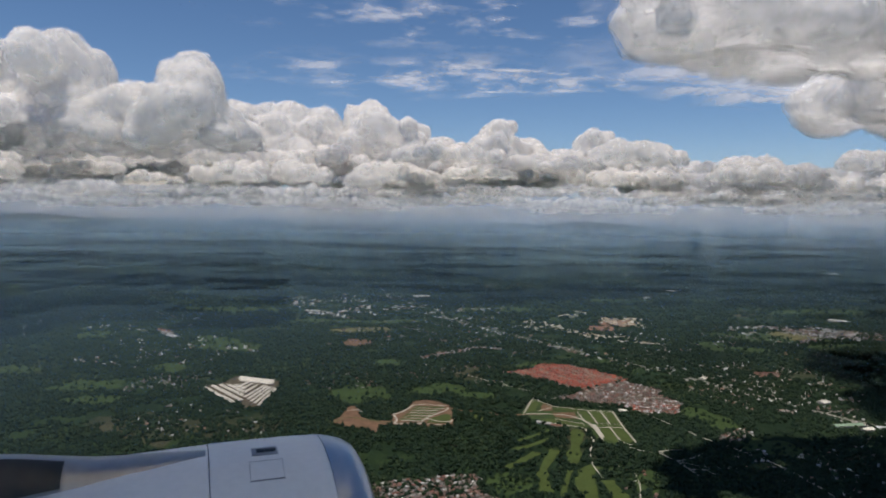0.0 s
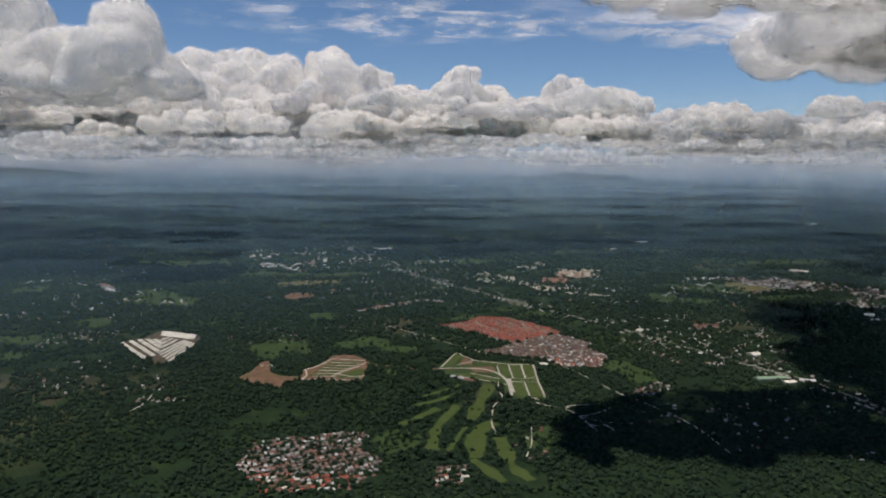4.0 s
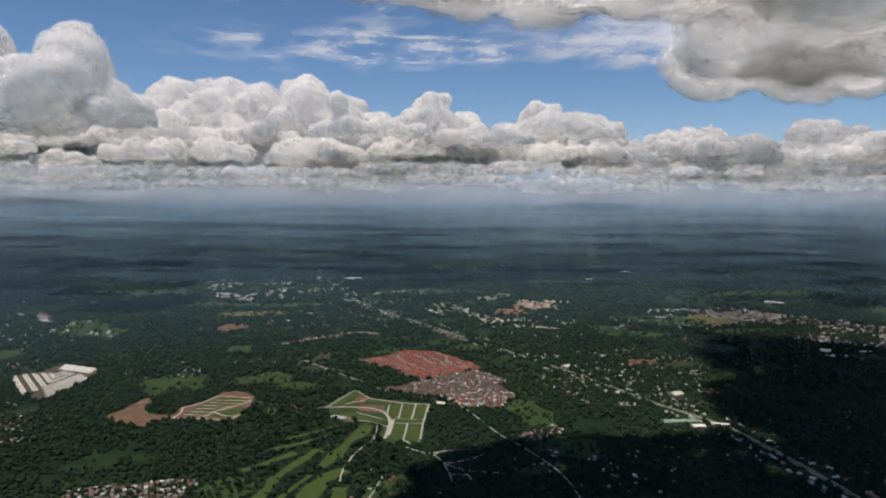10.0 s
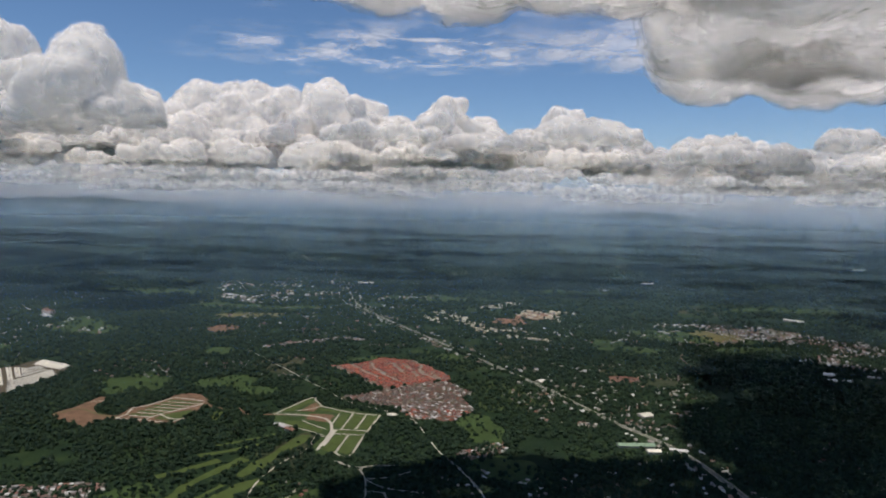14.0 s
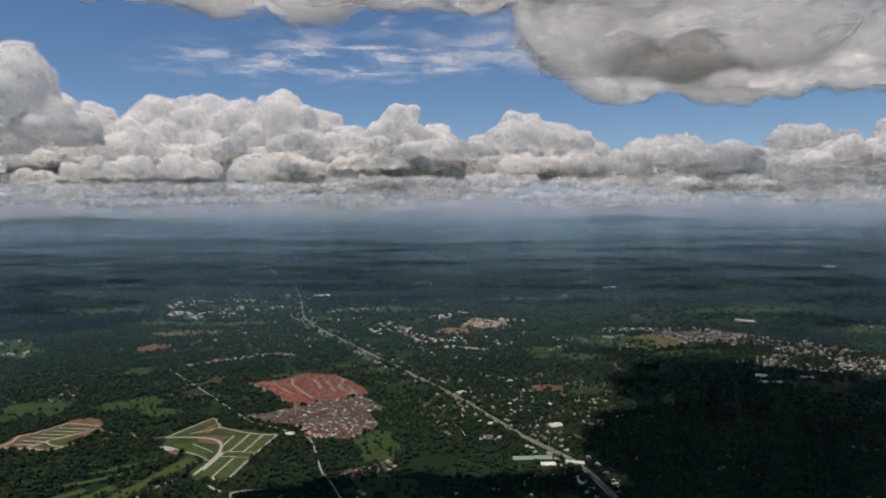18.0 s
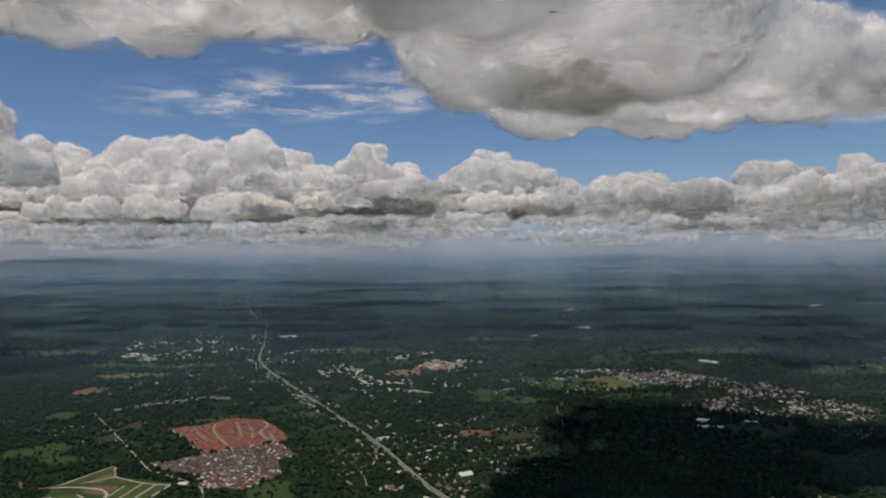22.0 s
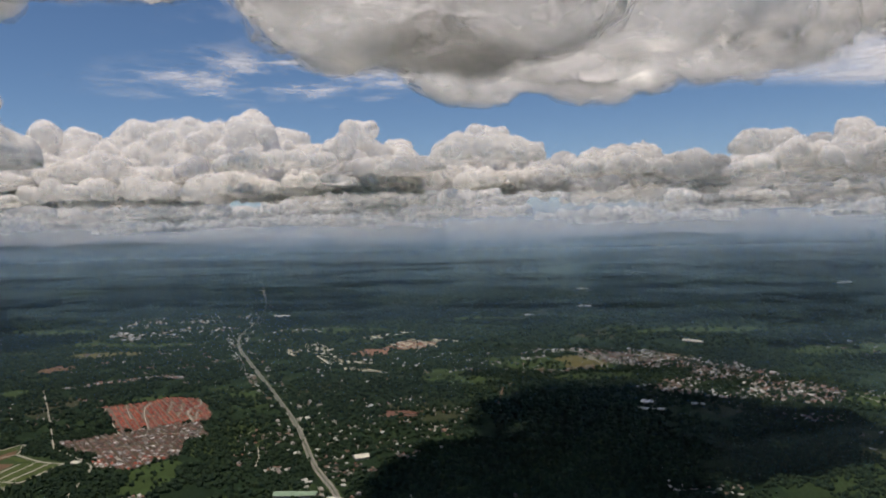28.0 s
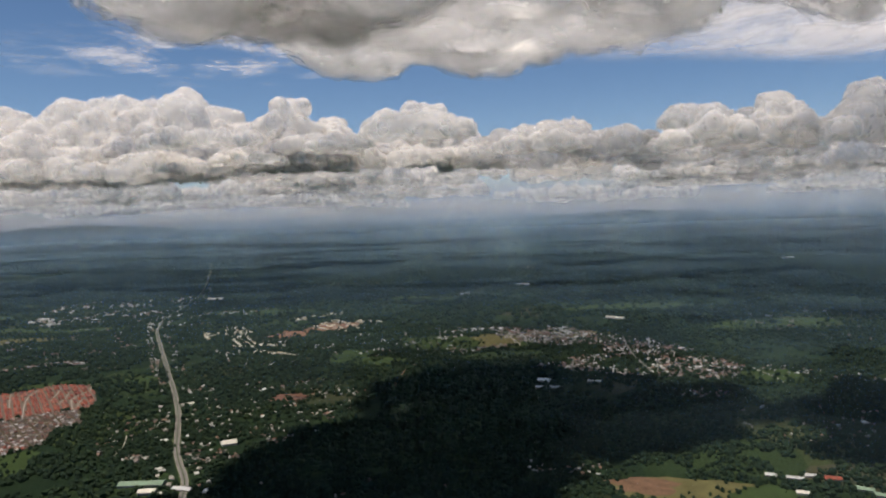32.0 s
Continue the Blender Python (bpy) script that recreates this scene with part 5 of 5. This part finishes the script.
def woodland(name, x, y, r, seed, blobs=1, label="dense dark green tropical woodland"):
    """Crowns of a wood as one mesh; each is a rough clump of its own size."""
    rnd = np.random.RandomState(seed)
    v0, f0 = ICO[1]
    n, V = len(x), []
    for b in range(blobs):
        rr = r * (1 if b == 0 else rnd.uniform(0.45, 0.8, n))
        dx, dy = (0, 0) if b == 0 else (rnd.uniform(-0.7, 0.7, n) * r, rnd.uniform(-0.7, 0.7, n) * r)
        turn = rnd.uniform(0, 6.283, n)
        c, s = np.cos(turn)[:, None], np.sin(turn)[:, None]
        jig = 1 + rnd.uniform(-0.32, 0.32, (n, len(v0)))
        tall = rnd.uniform(0.75, 1.35, n)[:, None]
        px, py, pz = v0[:, 0] * jig, v0[:, 1] * jig, v0[:, 2] * jig
        X = x[:, None] + np.asarray(dx).reshape(-1, 1) + (px * c - py * s) * rr[:, None]
        Y = y[:, None] + np.asarray(dy).reshape(-1, 1) + (px * s + py * c) * rr[:, None]
        Z = rr[:, None] * (0.62 + pz * tall)
        V.append(np.stack([X, Y, Z], -1).reshape(-1, 3))
    v = np.concatenate(V)
    f = (f0[None] + (np.arange(n * blobs) * len(v0))[:, None, None]).reshape(-1, 3)
    tagged(new(name, tri_mesh(name, v, f, [M_LEAF])), label, "woodland", kind="stuff")


def sow(x0, x1, y0, y1, count, thin, seed, scale=0.05):
    rnd = np.random.RandomState(seed)
    x, y = rnd.uniform(x0, x1, count), rnd.uniform(y0, y1, count)
    i, j = cells(x, y)
    keep = (noise2(x, y, scale, seed=11) + 0.5 * noise2(x, y, scale * 4, seed=12) > thin) & ~taken[i, j] & ~(wide_open[i, j] & (rnd.uniform(0, 1, count) < 0.86)) & (np.abs(x - 130) < 0.95 * y + 100)
    return x[keep], y[keep]


x, y = sow(-260, 430, 165, 260, 44000, -0.5, 31)
woodland("near_woodland", x, y, np.random.RandomState(1).uniform(0.28, 0.66, len(x)) * np.random.RandomState(9).choice([0.8, 1.0, 1.45], len(x)), 1, 2)
x, y = sow(-300, 460, 260, 350, 44000, -0.5, 36)
woodland("near_woodland", x, y, np.random.RandomState(5).uniform(0.34, 0.74, len(x)) * np.random.RandomState(9).choice([0.8, 1.0, 1.45], len(x)), 5, 1)
x, y = sow(-400, 520, 350, 560, 58000, -0.42, 32)
woodland("middle_woodland", x, y, np.random.RandomState(2).uniform(0.45, 0.95, len(x)) * np.random.RandomState(8).choice([0.8, 1.0, 1.4], len(x)), 2, 1)
x, y = sow(-420, 580, 560, 1150, 34000, -0.32, 33)
woodland("far_woodland", x, y, np.random.RandomState(3).uniform(0.9, 1.9, len(x)), 3, 1)
rnd = np.random.RandomState(34)
x, y = rnd.uniform(-1500, 1900, 34000), 1100 + 1500 * rnd.uniform(0, 1, 34000) ** 1.6
keep = (noise2(x, y, 0.008, seed=21) + 0.5 * noise2(x, y, 0.03, seed=22) > -0.15) & (np.abs(x - 130) < 0.8 * y + 150)
woodland("distant_woodland", x[keep], y[keep], rnd.uniform(1.0, 2.4, keep.sum()), 4, 1, "distant woodland in blue haze")


# ---- the aircraft's engine, beside the window at the start of the flight ----
M_COWL = plain("cowl_paint", (0.76, 0.74, 0.71), 0.35, vary=0.05, scale=1.5, fine=14)
M_LIP = plain("bare_metal_lip", (0.52, 0.53, 0.55), 0.32, 0.9, vary=0.06, scale=2.0)
M_TITAN = plain("heat_worn_titanium", (0.40, 0.37, 0.34), 0.38, 0.85, vary=0.15, scale=2.5)
M_DARK = plain("dark_grille", (0.05, 0.045, 0.042), 0.6, 0.3, vary=0.2, scale=3)
M_SEAM = plain("panel_seam", (0.16, 0.16, 0.17), 0.7)
FLY = Vector((0.942, 0.336, 0))
AWAY = Vector((-0.336, 0.942, 0))
engine = tagged(new("aircraft_engine"), "pale grey jet engine nacelle with bare metal lip and pylon", "jet engine")
hub = Vector((0.61, -1.83, 88.47)) + AWAY * 7.0 - FLY * 0.13 - Vector((0, 0, 3.92))
engine.matrix_basis = Matrix.Translation(hub) @ Matrix((FLY, AWAY, Vector((0, 0, 1)))).transposed().to_4x4()


def ring(name, profile, material, label="", n=72, parent=None):
    """A turned shell about the engine's axis: profile of (forward, radius)."""
    bm = bmesh.new()
    loops = [[bm.verts.new((s, r * math.sin(2 * math.pi * k / n), r * math.cos(2 * math.pi * k / n))) for k in range(n)] for s, r in profile]
    for a, b in zip(loops, loops[1:]):
        for k in range(n):
            bm.faces.new((a[k], a[(k + 1) % n], b[(k + 1) % n], b[k])).smooth = True
    bmesh.ops.recalc_face_normals(bm, faces=bm.faces)
    return part(name, bm, material, parent or engine, label)


def on_cowl(s, a, lift, radius=1.6):
    return Vector((s, -(radius + lift) * math.sin(a), (radius + lift) * math.cos(a)))


def patch(name, s0, s1, a0, a1, lift, material, label="", parent=None, n=8):
    """A thin plate that follows the cowl; a is the angle from its crest towards the cabin, in degrees."""
    bm = bmesh.new()
    top = [[bm.verts.new(on_cowl(s, radians(a0 + (a1 - a0) * k / n), lift)) for k in range(n + 1)] for s in (s0, s1)]
    low = [[bm.verts.new(on_cowl(s, radians(a0 + (a1 - a0) * k / n), lift - 0.012)) for k in range(n + 1)] for s in (s0, s1)]
    for k in range(n):
        bm.faces.new((top[0][k], top[0][k + 1], top[1][k + 1], top[1][k]))
    for row in (0, 1):
        for k in range(n):
            bm.faces.new((top[row][k], low[row][k], low[row][k + 1], top[row][k + 1]))
    for k in (0, n):
        bm.faces.new((top[0][k], low[0][k], low[1][k], top[1][k]))
    bmesh.ops.recalc_face_normals(bm, faces=bm.faces)
    return part(name, bm, material, parent or engine, label)


ring("inlet_lip", [(1.25, 1.25), (1.62, 1.27), (1.72, 1.33), (1.74, 1.40), (1.70, 1.47), (1.60, 1.535), (1.47, 1.573), (1.36, 1.592)], M_LIP, "polished bare metal inlet lip")
cowl = ring("fan_cowl", [(1.355, 1.592), (1.0, 1.60), (0.6, 1.60), (0.27, 1.597)], M_COWL)
ring("reverser_cowl", [(0.262, 1.594), (-0.4, 1.57), (-1.2, 1.51), (-2.2, 1.40), (-3.2, 1.26), (-3.25, 1.2)], M_COWL)
ring("intake_duct", [(1.25, 1.25), (0.6, 1.2), (0.3, 1.18), (0.3, 0.3), (0.9, 0.02)], M_DARK)
patch("seam", 0.264, 0.270, -30, 120, 0.002, M_SEAM, "dark panel seam", cowl, 24)
patch("seam", 0.27, 1.36, 33.7, 33.9, 0.004, M_SEAM, "dark panel seam", cowl)
vent = patch("cooling_vent", 0.66, 0.90, 2, 8, 0.008, M_TITAN, "recessed dark cooling vent", cowl)
patch("slot", 0.70, 0.88, 3.6, 6.2, 0.012, M_DARK, "", vent)
panel = patch("access_panel", 0.62, 0.92, 12, 22, 0.006, M_COWL, "service panel with small fasteners", cowl)
for s in (0.62, 0.92):
    patch("edge", s - 0.0015, s + 0.0015, 12, 22, 0.008, M_SEAM, "", panel)
for a in (12, 22):
    patch("edge", 0.62, 0.92, a - 0.05, a + 0.05, 0.008, M_SEAM, "", panel)


def fairing(name, rows, material, label="", share=(0.0, 1.0), lift=0.0, parent=None):
    """A pylon skin: rows of (forward, foot angle towards the cabin, height over the axis, foot radius)."""
    bm = bmesh.new()
    loops = []
    for s, a, top, r in rows:
        f = on_cowl(s, radians(a), 0, r)
        b = on_cowl(s, radians(-a), 0, r)
        loop = []
        for k in range(13):
            t = share[0] + (share[1] - share[0]) * k / 12
            y = f.y + (b.y - f.y) * t
            z = f.z + (top - f.z) * math.sin(math.pi * t) ** 0.45
            loop.append(bm.verts.new((s, y - lift, z + lift)))
        loops.append(loop)
    for a, b in zip(loops, loops[1:]):
        for k in range(12):
            bm.faces.new((a[k], a[k + 1], b[k + 1], b[k])).smooth = True
    bmesh.ops.recalc_face_normals(bm, faces=bm.faces)
    return part(name, bm, material, parent or engine, label)


PYLON = [(0.24, 4, 1.60, 1.58), (-0.2, 8, 1.60, 1.57), (-0.7, 12, 1.62, 1.53), (-1.3, 16, 1.72, 1.46), (-2.0, 19, 1.80, 1.36), (-3.0, 22, 1.84, 1.2), (-4.2, 24, 1.80, 1.0)]
pylon = fairing("pylon_fairing", PYLON, M_TITAN, "bare titanium pylon fairing")
fairing("heat_panel", [(-0.95, 13.7, 1.655, 1.505)] + PYLON[3:], M_DARK, "dark heat-stained panel", (0.015, 0.42), 0.012, pylon)
